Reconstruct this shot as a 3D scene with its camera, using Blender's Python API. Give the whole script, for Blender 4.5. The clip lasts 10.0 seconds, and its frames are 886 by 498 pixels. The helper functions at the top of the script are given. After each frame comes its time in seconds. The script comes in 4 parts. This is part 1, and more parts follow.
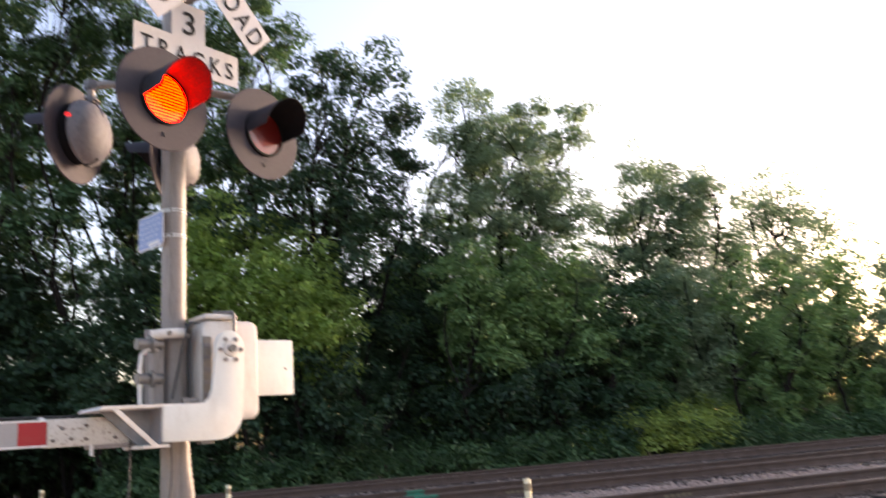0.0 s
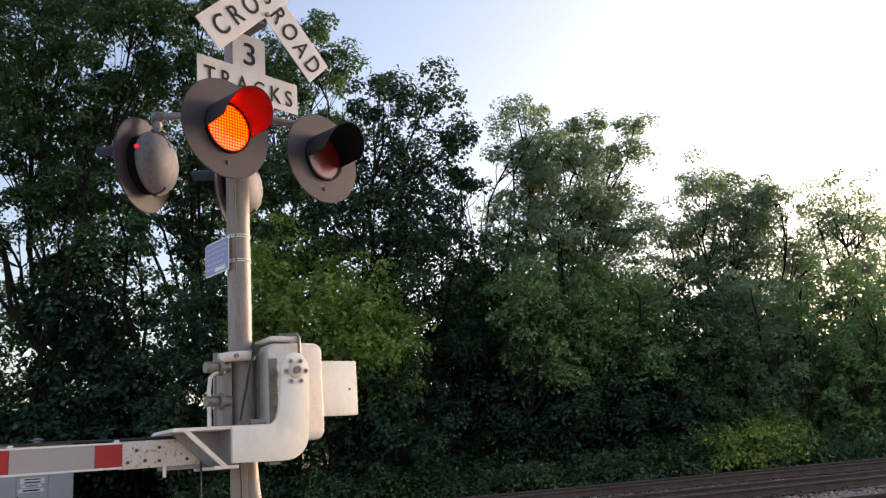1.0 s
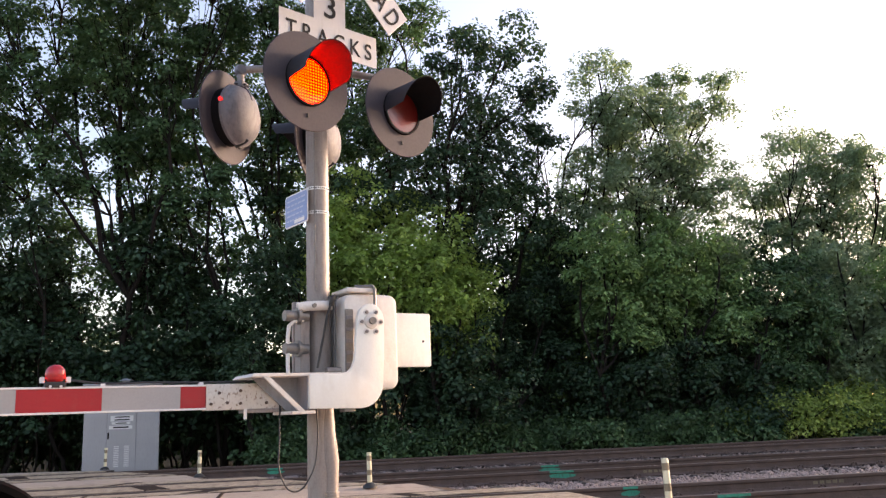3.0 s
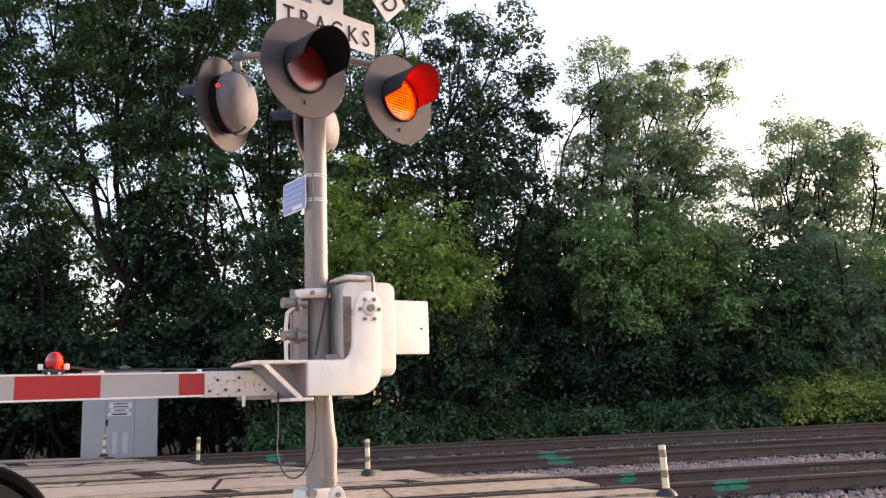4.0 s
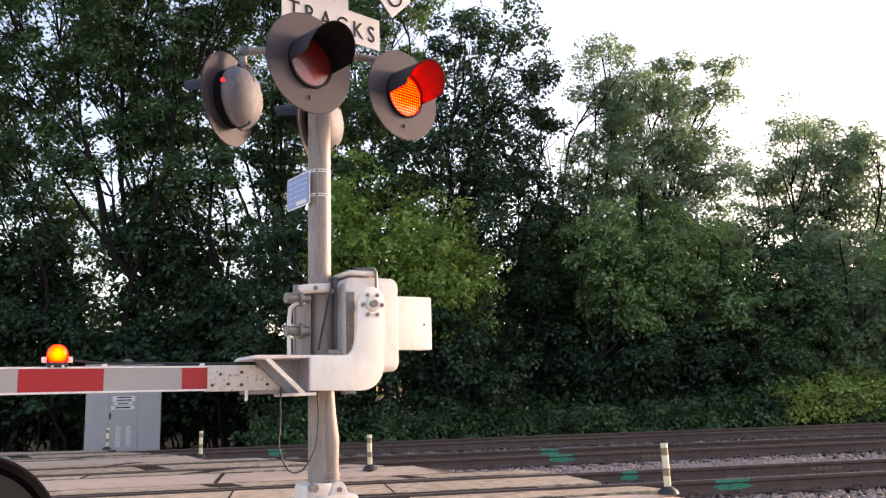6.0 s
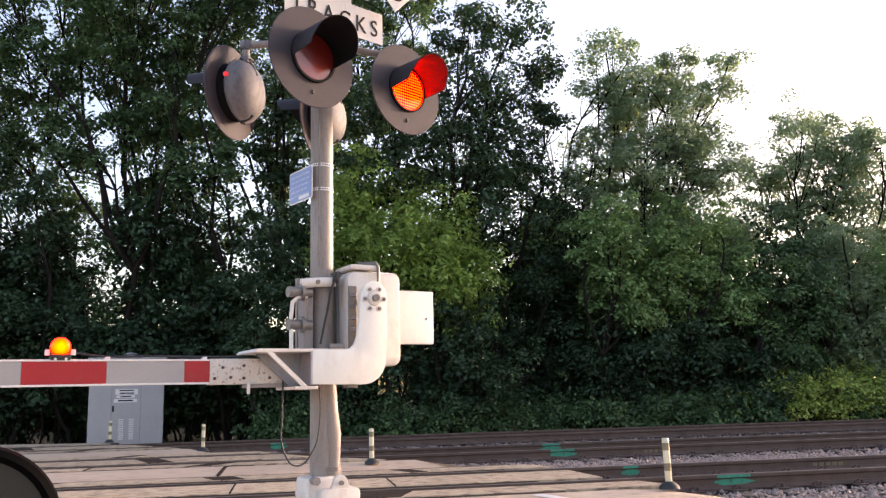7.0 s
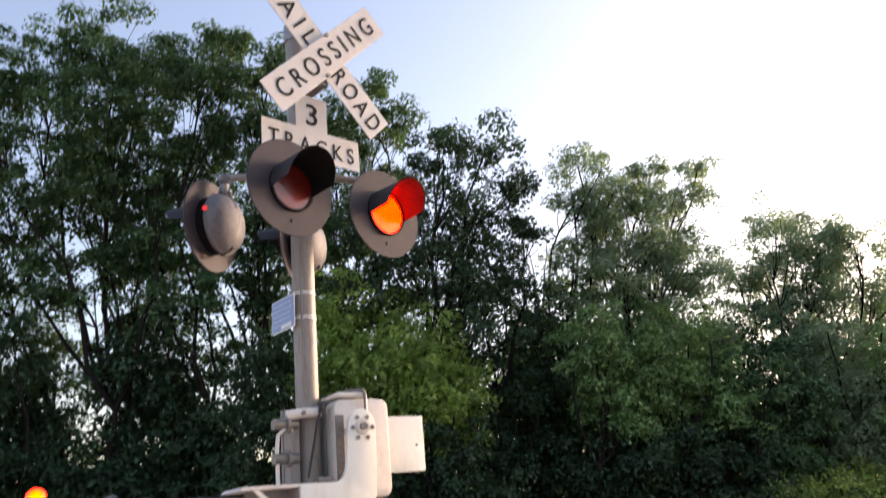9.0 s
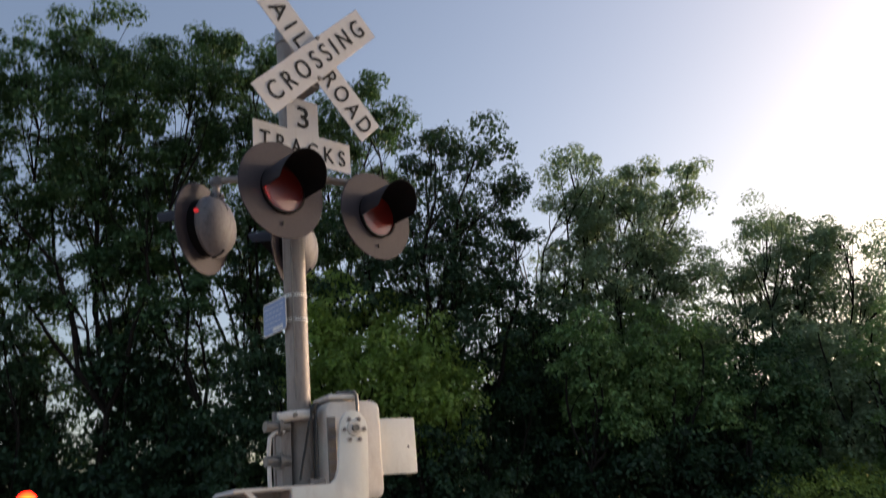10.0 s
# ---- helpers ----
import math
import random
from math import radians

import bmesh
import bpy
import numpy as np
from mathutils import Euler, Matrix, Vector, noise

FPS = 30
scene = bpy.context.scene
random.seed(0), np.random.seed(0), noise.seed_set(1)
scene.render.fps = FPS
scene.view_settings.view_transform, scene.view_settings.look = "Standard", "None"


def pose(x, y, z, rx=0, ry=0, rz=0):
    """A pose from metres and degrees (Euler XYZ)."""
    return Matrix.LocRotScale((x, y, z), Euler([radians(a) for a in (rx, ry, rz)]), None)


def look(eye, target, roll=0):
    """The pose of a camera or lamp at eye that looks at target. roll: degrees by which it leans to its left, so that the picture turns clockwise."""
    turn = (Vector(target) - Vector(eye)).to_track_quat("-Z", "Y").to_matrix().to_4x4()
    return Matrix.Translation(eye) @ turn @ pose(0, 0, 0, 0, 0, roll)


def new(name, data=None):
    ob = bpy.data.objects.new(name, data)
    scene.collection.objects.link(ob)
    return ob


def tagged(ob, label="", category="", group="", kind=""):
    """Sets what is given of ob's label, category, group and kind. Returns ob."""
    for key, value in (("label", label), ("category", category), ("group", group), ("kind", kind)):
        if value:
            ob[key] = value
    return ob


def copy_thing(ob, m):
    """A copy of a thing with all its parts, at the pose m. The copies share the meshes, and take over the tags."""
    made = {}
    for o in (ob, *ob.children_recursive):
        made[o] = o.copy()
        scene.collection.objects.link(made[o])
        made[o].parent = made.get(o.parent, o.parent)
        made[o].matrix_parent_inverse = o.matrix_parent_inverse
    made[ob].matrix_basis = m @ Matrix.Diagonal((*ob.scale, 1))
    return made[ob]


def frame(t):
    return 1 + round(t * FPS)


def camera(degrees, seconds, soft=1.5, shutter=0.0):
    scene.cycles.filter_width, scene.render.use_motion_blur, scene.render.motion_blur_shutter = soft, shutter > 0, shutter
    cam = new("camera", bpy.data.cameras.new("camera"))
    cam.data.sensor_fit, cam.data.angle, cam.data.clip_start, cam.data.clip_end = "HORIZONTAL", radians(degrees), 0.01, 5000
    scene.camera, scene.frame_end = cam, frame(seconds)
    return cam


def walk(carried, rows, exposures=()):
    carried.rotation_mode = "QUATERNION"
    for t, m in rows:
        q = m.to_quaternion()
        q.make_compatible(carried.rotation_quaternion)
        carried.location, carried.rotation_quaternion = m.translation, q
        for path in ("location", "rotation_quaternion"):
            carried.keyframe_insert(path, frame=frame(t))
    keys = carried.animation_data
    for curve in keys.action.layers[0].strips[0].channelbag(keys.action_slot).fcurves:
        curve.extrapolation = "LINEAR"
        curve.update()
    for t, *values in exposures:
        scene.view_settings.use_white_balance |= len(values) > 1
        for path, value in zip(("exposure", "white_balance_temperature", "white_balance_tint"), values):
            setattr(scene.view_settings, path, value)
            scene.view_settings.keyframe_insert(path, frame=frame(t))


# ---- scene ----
# ---- camera ----
cam = camera(56.0, 10.0, soft=1.3, shutter=0.6)
ROWS = [
    (0, 0.006, 0.0313, 1.0569, -9.377, 12.251, -3.974),
    (0.2, 0.0077, 0.0238, 1.057, -7.283, 13.415, -4.562),
    (0.4, 0.0094, 0.0163, 1.0571, -5.543, 13.803, -5.368),
    (0.5, 0.0103, 0.0126, 1.0571, -5.396, 13.826, -5.162),
    (1, 0.006, 0.0093, 1.0568, -5.271, 13.794, -4.495),
    (1.5, -0.0009, -0.002, 1.0483, -3.887, 13.753, -2.944),
    (1.7, -0.0035, 0.0068, 1.0569, -0.565, 14.641, -3.385),
    (1.8, -0.0049, 0.0111, 1.0611, 1.046, 15.016, -3.396),
    (1.9, -0.0062, 0.0155, 1.0654, 1.874, 15.1, -3.387),
    (2, -0.0075, 0.0199, 1.0697, 1.678, 14.793, -3.344),
    (2.1, -0.0054, 0.0139, 1.0656, -0.085, 13.781, -3.657),
    (2.3, -0.0012, 0.0018, 1.0574, -1.517, 12.119, -4.261),
    (2.5, 0.003, -0.0103, 1.0492, -0.85, 11.71, -3.239),
    (3, 0.0001, -0.0003, 1.0512, 0.133, 11.056, -2.129),
    (4.5, -0, -0, 1.05, -0, 10, -2.1),
    (5, 0.0025, -0.0035, 1.0497, 0.268, 9.9, -1.939),
    (5.5, 0.0012, 0.0021, 1.0501, 0.323, 9.975, -1.697),
    (7, 0.0047, -0.006, 1.0479, 0.493, 9.591, -1.365),
    (7.5, 0.0045, -0.0029, 1.0496, 1.247, 9.186, -1.665),
    (8, 0.0052, -0.0027, 1.049, 1.241, 9.296, -1.935),
    (8.3, 0.0043, -0.0074, 1.0488, 0.785, 10.412, -2.014),
    (8.5, 0.0037, -0.0105, 1.0487, 0.38, 11.781, -2.311),
    (8.6, 0.0039, -0.004, 1.0538, 0.043, 12.866, -2.783),
    (8.7, 0.0041, 0.0025, 1.0589, -0.443, 14.513, -3.141),
    (8.8, 0.0042, 0.0091, 1.0641, -0.764, 15.855, -3.904),
    (9, 0.0046, 0.0221, 1.0743, -1.124, 17.588, -4.953),
    (9.2, 0.0049, 0.0249, 1.0755, -1.555, 19.179, -5.823),
    (9.5, 0.0053, 0.029, 1.0773, -1.777, 19.812, -6.203),
    (9.7, 0.0073, 0.0215, 1.0742, -1.868, 19.717, -6.371),
    (9.9, 0.0093, 0.014, 1.0711, -1.793, 18.57, -5.724),
    (10, 0.0103, 0.0103, 1.0695, -1.69, 17.686, -5.235),
]
EXPOSURES = [(t, stops + 1.3, kelvin, tint) for t, stops, kelvin, tint in (
    (0.0, 0.15, 7000, 27), (0.3, 0.0, 7000, 27), (0.5, -0.2, 6900, 25), (1.0, -0.35, 6850, 23), (1.8, -0.3, 6900, 23), (2.4, 0.06, 7000, 27), (3.0, 0.16, 7050, 28),
    (4.5, 0.25, 7060, 29), (7.5, 0.25, 7060, 29), (8.8, 0.2, 7000, 28), (9.1, -0.3, 6900, 24), (9.4, -0.98, 6700, 20), (10.0, -1.04, 6700, 20))]


def eye(x, y, z, yaw, pitch, roll):
    return pose(x, y, z, 0, 0, yaw) @ pose(0, 0, 0, 90 + pitch) @ pose(0, 0, 0, 0, 0, roll)


walk(cam, [(t, eye(*r)) for t, *r in ROWS], EXPOSURES)

# ---- light ----
SUN_AZ, SUN_EL = 60.0, 11.0  # degrees to the right of +y, above the horizon
world = bpy.data.worlds.new("world")
scene.world = world
world.use_nodes = True
wt = world.node_tree
sky = wt.nodes.new("ShaderNodeTexSky")
sky.sky_type, sky.sun_disc = "NISHITA", False
sky.sun_elevation, sky.sun_rotation = radians(SUN_EL), radians(SUN_AZ)
sky.air_density, sky.dust_density, sky.ozone_density = 1.0, 2.5, 1.0
wt.links.new(sky.outputs[0], wt.nodes["Background"].inputs[0])
wt.nodes["Background"].inputs[1].default_value = 0.2

sun = new("sun", bpy.data.lights.new("sun", "SUN"))
sun.data.energy, sun.data.angle, sun.data.color = 1.3, radians(12), (1.0, 0.86, 0.74)
TO_SUN = Vector((math.sin(radians(SUN_AZ)) * math.cos(radians(SUN_EL)), math.cos(radians(SUN_AZ)) * math.cos(radians(SUN_EL)), math.sin(radians(SUN_EL))))
sun.matrix_world = look(TO_SUN * 50, (0, 0, 0))


# ---- materials ----
def surface(name, a, b, rough=0.6, metal=0.0, scale=3.0, fine=60.0, bump=0.15, spread=0.5, dirt=None, per_piece=0.0, coat=0.0, spec=0.5, streak=(9, 9, 1.6), worn=(0.52, 0.72)):
    """Two colours mixed at two scales, with fine relief; dirt: (colour, amount) in streaks; per_piece: brightness spread between pieces."""
    m = bpy.data.materials.new(name)
    m.use_nodes = True
    nt = m.node_tree
    N, L = nt.nodes, nt.links
    bsdf = N["Principled BSDF"]
    tex = N.new("ShaderNodeTexCoord")
    n1, n2 = N.new("ShaderNodeTexNoise"), N.new("ShaderNodeTexNoise")
    for n, s in ((n1, scale), (n2, fine)):
        n.inputs["Scale"].default_value, n.inputs["Detail"].default_value = s, 5
        L.new(tex.outputs["Object"], n.inputs["Vector"])
    add = N.new("ShaderNodeMath")
    add.operation = "MULTIPLY_ADD"
    L.new(n2.outputs["Fac"], add.inputs[0])
    add.inputs[1].default_value = 0.5
    half = N.new("ShaderNodeMath")
    half.operation = "MULTIPLY"
    half.inputs[1].default_value = 0.6
    L.new(n1.outputs["Fac"], half.inputs[0])
    L.new(half.outputs[0], add.inputs[2])
    ramp = N.new("ShaderNodeValToRGB")
    ramp.color_ramp.elements[0].position, ramp.color_ramp.elements[1].position = 0.55 - spread / 2, 0.55 + spread / 2
    ramp.color_ramp.elements[0].color, ramp.color_ramp.elements[1].color = (*a, 1), (*b, 1)
    L.new(add.outputs[0], ramp.inputs[0])
    col = ramp.outputs[0]
    if dirt:
        n3, mp = N.new("ShaderNodeTexNoise"), N.new("ShaderNodeMapping")
        mp.inputs["Scale"].default_value = streak
        L.new(tex.outputs["Object"], mp.inputs[0])
        L.new(mp.outputs[0], n3.inputs["Vector"])
        n3.inputs["Detail"].default_value = 6
        r3 = N.new("ShaderNodeValToRGB")
        r3.color_ramp.elements[0].position, r3.color_ramp.elements[1].position = worn
        r3.color_ramp.elements[1].color = (dirt[1],) * 3 + (1,)
        L.new(n3.outputs["Fac"], r3.inputs[0])
        mix = N.new("ShaderNodeMixRGB")
        mix.inputs[2].default_value = (*dirt[0], 1)
        L.new(r3.outputs[0], mix.inputs[0])
        L.new(col, mix.inputs[1])
        col = mix.outputs[0]
    if per_piece:
        info, hsv, rng = N.new("ShaderNodeObjectInfo"), N.new("ShaderNodeHueSaturation"), N.new("ShaderNodeMapRange")
        L.new(info.outputs["Random"], rng.inputs[0])
        rng.inputs[3].default_value, rng.inputs[4].default_value = 1 - per_piece, 1 + per_piece
        L.new(rng.outputs[0], hsv.inputs["Value"])
        L.new(col, hsv.inputs["Color"])
        col = hsv.outputs[0]
    L.new(col, bsdf.inputs["Base Color"])
    bsdf.inputs["Roughness"].default_value, bsdf.inputs["Metallic"].default_value = rough, metal
    bsdf.inputs["Coat Weight"].default_value = coat
    bsdf.inputs["Specular IOR Level"].default_value = spec
    if bump:
        bp = N.new("ShaderNodeBump")
        bp.inputs["Strength"].default_value, bp.inputs["Distance"].default_value = bump, 0.01
        L.new(n2.outputs["Fac"], bp.inputs["Height"])
        L.new(bp.outputs[0], bsdf.inputs["Normal"])
    return m


def leaf_material(name, a, b, through_col, island=0.5, thin=0.35):
    m = bpy.data.materials.new(name)
    m.use_nodes = True
    nt = m.node_tree
    N, L = nt.nodes, nt.links
    bsdf, out = N["Principled BSDF"], N["Material Output"]
    geo, tex, n1, add, ramp = (N.new("ShaderNode" + k) for k in ("NewGeometry", "TexCoord", "TexNoise", "Math", "ValToRGB"))
    n1.inputs["Scale"].default_value, n1.inputs["Detail"].default_value = 0.8, 4
    L.new(tex.outputs["Object"], n1.inputs["Vector"])
    add.operation = "MULTIPLY_ADD"
    add.inputs[1].default_value = island
    L.new(geo.outputs["Random Per Island"], add.inputs[0])
    L.new(n1.outputs["Fac"], add.inputs[2])
    ramp.color_ramp.elements[0].position, ramp.color_ramp.elements[1].position = 0.45, 0.98
    ramp.color_ramp.elements[0].color, ramp.color_ramp.elements[1].color = (*a, 1), (*b, 1)
    L.new(add.outputs[0], ramp.inputs[0])
    L.new(ramp.outputs[0], bsdf.inputs["Base Color"])
    bsdf.inputs["Roughness"].default_value = 0.5
    bsdf.inputs["Specular IOR Level"].default_value = 0.35
    tr, mix = N.new("ShaderNodeBsdfTranslucent"), N.new("ShaderNodeMixShader")
    tr.inputs[0].default_value = (*through_col, 1)
    mix.inputs[0].default_value = thin
    L.new(bsdf.outputs[0], mix.inputs[1])
    L.new(tr.outputs[0], mix.inputs[2])
    L.new(mix.outputs[0], out.inputs[0])
    return m


def led_material(name, strength, pitch, col, between):
    """A round lamp face of many small diodes behind a clear cover: bright dots on a dimmer glow."""
    m = bpy.data.materials.new(name)
    m.use_nodes = True
    nt = m.node_tree
    N, L = nt.nodes, nt.links
    bsdf = N["Principled BSDF"]
    tex, mp, vor, ramp, mul = (N.new("ShaderNode" + k) for k in ("TexCoord", "Mapping", "TexVoronoi", "ValToRGB", "Math"))
    mp.inputs["Scale"].default_value = (1 / pitch, 0.0, 1 / pitch)
    vor.voronoi_dimensions = "3D"
    vor.inputs["Randomness"].default_value = 0.0
    vor.inputs["Scale"].default_value = 1.0
    L.new(tex.outputs["Object"], mp.inputs[0])
    L.new(mp.outputs[0], vor.inputs["Vector"])
    ramp.color_ramp.elements[0].position, ramp.color_ramp.elements[1].position = 0.14, 0.46
    ramp.color_ramp.elements[0].color, ramp.color_ramp.elements[1].color = (1, 1, 1, 1), (between,) * 3 + (1,)
    L.new(vor.outputs["Distance"], ramp.inputs[0])
    mul.operation = "MULTIPLY"
    mul.inputs[1].default_value = strength
    L.new(ramp.outputs[0], mul.inputs[0])
    bsdf.inputs["Base Color"].default_value = (0.3, 0.02, 0.02, 1)
    bsdf.inputs["Emission Color"].default_value = (*col, 1)
    L.new(mul.outputs[0], bsdf.inputs["Emission Strength"])
    bsdf.inputs["Roughness"].default_value = 0.3
    return m


M = {
    "galv": surface("galvanised_pole_paint", (0.21, 0.18, 0.165), (0.31, 0.275, 0.255), 0.5, 0.1, 4, 90, 0.08, dirt=((0.13, 0.105, 0.09), 0.5)),
    # Paler variant of the white cast paint, for counterweight and front support arm.
    "paler_white": surface("paler_white_paint", (0.77, 0.755, 0.69), (0.86, 0.845, 0.78), 0.45, 0, 3, 70, 0.05, dirt=((0.55, 0.48, 0.40), 0.4), streak=(3, 3, 1.4), worn=(0.48, 0.82)),
    "white": surface("white_cast_paint", (0.62, 0.58, 0.53), (0.76, 0.72, 0.67), 0.45, 0, 3, 70, 0.06, dirt=((0.42, 0.35, 0.29), 0.45), streak=(3, 3, 1.4), worn=(0.46, 0.8)),
    "stained": surface("rust_stained_white_paint", (0.52, 0.48, 0.42), (0.68, 0.64, 0.58), 0.5, 0, 6, 70, 0.1, dirt=((0.2, 0.12, 0.07), 0.85), streak=(14, 14, 9), worn=(0.56, 0.68)),
    # Grey metal, darkened to give the mechanism housing its shaded left side.
    "grey_cast_and_shade": surface("grey_cast_metal_and_shade", (0.20, 0.20, 0.215), (0.30, 0.30, 0.31), 0.5, 0.15, 5, 80, 0.1, dirt=((0.15, 0.13, 0.12), 0.4)),
    "bolt": surface("dull_bolt_metal", (0.14, 0.13, 0.12), (0.26, 0.24, 0.22), 0.45, 0.5, 20, 120, 0.1),
    "black": surface("faded_black_paint", (0.044, 0.039, 0.047), (0.064, 0.057, 0.068), 0.6, 0, 3, 60, 0.05, spec=0.22),
    "hood": surface("black_hood_paint", (0.007, 0.007, 0.0075), (0.013, 0.012, 0.013), 0.7, 0, 4, 60, 0.05, spec=0.06),
    "faded_hood": surface("faded_hood_paint", (0.022, 0.020, 0.024), (0.040, 0.036, 0.043), 0.6, 0, 3, 60, 0.05, spec=0.2),
    "bowl": surface("weathered_aluminium", (0.12, 0.118, 0.13), (0.195, 0.19, 0.205), 0.62, 0.0, 4, 50, 0.1, dirt=((0.075, 0.068, 0.072), 0.6), streak=(7, 7, 2.2), worn=(0.5, 0.74)),
    "lens": surface("red_lens_plastic", (0.11, 0.010, 0.008), (0.16, 0.016, 0.012), 0.22, 0, 8, 140, 0.12, coat=0.6),
    "gate_lens": surface("bright_red_gate_lens", (0.42, 0.014, 0.016), (0.55, 0.024, 0.026), 0.3, 0, 8, 140, 0.1, coat=0.4),
    "sign": surface("white_sign_sheeting", (0.47, 0.47, 0.48), (0.55, 0.55, 0.56), 0.45, 0, 2, 90, 0.02, dirt=((0.4, 0.38, 0.36), 0.3)),
    "ink": surface("black_sign_ink", (0.006, 0.006, 0.007), (0.014, 0.014, 0.014), 0.6, 0, 5, 60, 0.0, spec=0.2),
    "blue": surface("blue_sign_sheeting", (0.17, 0.25, 0.48), (0.22, 0.31, 0.54), 0.4, 0, 4, 90, 0.02),
    "pale_blue": surface("pale_blue_print", (0.34, 0.40, 0.58), (0.4, 0.46, 0.62), 0.4, 0, 4, 90, 0.0),
    "red": surface("red_reflective_sheeting", (0.32, 0.008, 0.014), (0.41, 0.014, 0.019), 0.4, 0, 3, 90, 0.03, dirt=((0.3, 0.05, 0.04), 0.3), streak=(3, 3, 3)),
    "silver": surface("silver_reflective_sheeting", (0.30, 0.293, 0.295), (0.37, 0.362, 0.364), 0.4, 0, 3, 90, 0.03, dirt=((0.3, 0.28, 0.26), 0.3), streak=(3, 3, 3)),
    "trim": surface("white_arm_edge", (0.66, 0.65, 0.64), (0.75, 0.74, 0.72), 0.4, 0, 5, 80, 0.02),
    "rubber": surface("black_rubber", (0.012, 0.012, 0.012), (0.03, 0.03, 0.03), 0.55, 0, 5, 80, 0.1),
    "post": surface("pale_yellow_plastic_post", (0.62, 0.55, 0.36), (0.72, 0.66, 0.46), 0.45, 0, 6, 60, 0.05),
    "band": surface("worn_reflective_band", (0.17, 0.135, 0.085), (0.27, 0.22, 0.145), 0.4, 0, 6, 60, 0.05),
    "stencil": surface("faded_stencil_paint", (0.11, 0.085, 0.055), (0.22, 0.175, 0.11), 0.7, 0, 20, 90, 0.2),
    "concrete": surface("concrete_panel", (0.40, 0.30, 0.20), (0.57, 0.455, 0.325), 0.85, 0, 1.3, 40, 0.3, dirt=((0.13, 0.09, 0.065), 0.85), per_piece=0.12, streak=(1.1, 5.5, 1), worn=(0.47, 0.6)),
    "asphalt": surface("worn_asphalt", (0.41, 0.31, 0.235), (0.55, 0.44, 0.345), 0.9, 0, 0.9, 70, 0.5, dirt=((0.2, 0.15, 0.125), 0.6), per_piece=0.06, streak=(0.8, 3.5, 1), worn=(0.5, 0.7)),
    "filler": surface("dark_rubber_filler", (0.016, 0.011, 0.009), (0.06, 0.042, 0.033), 0.9, 0, 3, 60, 0.4, spec=0.1),
    "rust": surface("rusty_rail_web", (0.052, 0.034, 0.029), (0.14, 0.094, 0.078), 0.8, 0.1, 4, 60, 0.3),
    "railtop": surface("worn_rail_head", (0.10, 0.078, 0.066), (0.21, 0.17, 0.148), 0.48, 0.25, 3, 60, 0.05),
    "tie": surface("creosoted_timber", (0.022, 0.017, 0.015), (0.065, 0.052, 0.046), 0.9, 0, 3, 40, 0.5, per_piece=0.25),
    "ballast": surface("crushed_stone", (0.14, 0.105, 0.094), (0.48, 0.385, 0.35), 0.9, 0, 14, 90, 0.7),
    "dirt": surface("dark_soil", (0.025, 0.022, 0.016), (0.06, 0.053, 0.038), 1.0, 0, 0.6, 20, 0.8, spec=0.03),
    "green_paint": surface("turquoise_marking_paint", (0.01, 0.2, 0.13), (0.02, 0.3, 0.2), 0.7, 0, 9, 60, 0.2, dirt=((0.05, 0.06, 0.05), 0.7)),
    "cabinet": surface("grey_cabinet_paint", (0.345, 0.34, 0.35), (0.415, 0.41, 0.42), 0.45, 0.1, 2, 60, 0.03, dirt=((0.25, 0.25, 0.26), 0.3)),
    "bark": surface("dark_bark", (0.010, 0.0085, 0.0075), (0.034, 0.028, 0.024), 0.95, 0, 6, 40, 0.8, spec=0.08),
    "pale_bark": surface("pale_dead_wood", (0.22, 0.2, 0.18), (0.36, 0.33, 0.3), 0.9, 0, 6, 40, 0.5),
    "leaf_mid": leaf_material("mid_green_leaves", (0.018, 0.045, 0.022), (0.105, 0.205, 0.085), (0.09, 0.18, 0.055)),
    # Own green of the dark tree; elsewhere it carries shade in the hedge.
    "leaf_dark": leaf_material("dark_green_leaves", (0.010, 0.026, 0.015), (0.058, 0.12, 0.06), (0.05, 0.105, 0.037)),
    "leaf_light": leaf_material("light_green_leaves", (0.045, 0.095, 0.026), (0.36, 0.51, 0.135), (0.34, 0.50, 0.105), thin=0.5),
    # Paled and greyed: haze before the bright sky, put into the leaf colour.
    "leaf_hazed": leaf_material("hazed_grey_green_leaves", (0.065, 0.108, 0.068), (0.27, 0.37, 0.235), (0.30, 0.42, 0.215), thin=0.52),
    "leaf_fresh": leaf_material("fresh_green_leaves", (0.032, 0.08, 0.034), (0.25, 0.41, 0.155), (0.21, 0.36, 0.11), thin=0.4),
    "leaf_low": leaf_material("yellow_green_leaves", (0.06, 0.11, 0.028), (0.42, 0.53, 0.12), (0.30, 0.42, 0.08)),
    "led": led_material("lit_red_diodes", 120.0, 0.019, (1.0, 0.0055, 0.0004), 0.045),
    "gate_led": led_material("lit_gate_lamp", 125.0, 0.11, (1.0, 0.0068, 0.0005), 0.04),
    "glow_dot": led_material("small_red_roundel", 0.6, 0.02, (1.0, 0.02, 0.01), 0.6),
    # Flat dark grey stands in for a dim reflection in the mirror.
    "painted_glass": surface("painted_mirror_glass", (0.016, 0.019, 0.018), (0.022, 0.026, 0.024), 0.25, 0, 5, 200, 0.0),
    "car": surface("black_car_plastic", (0.002, 0.002, 0.002), (0.004, 0.004, 0.004), 0.7, 0, 5, 200, 0.02, spec=0.02),
}


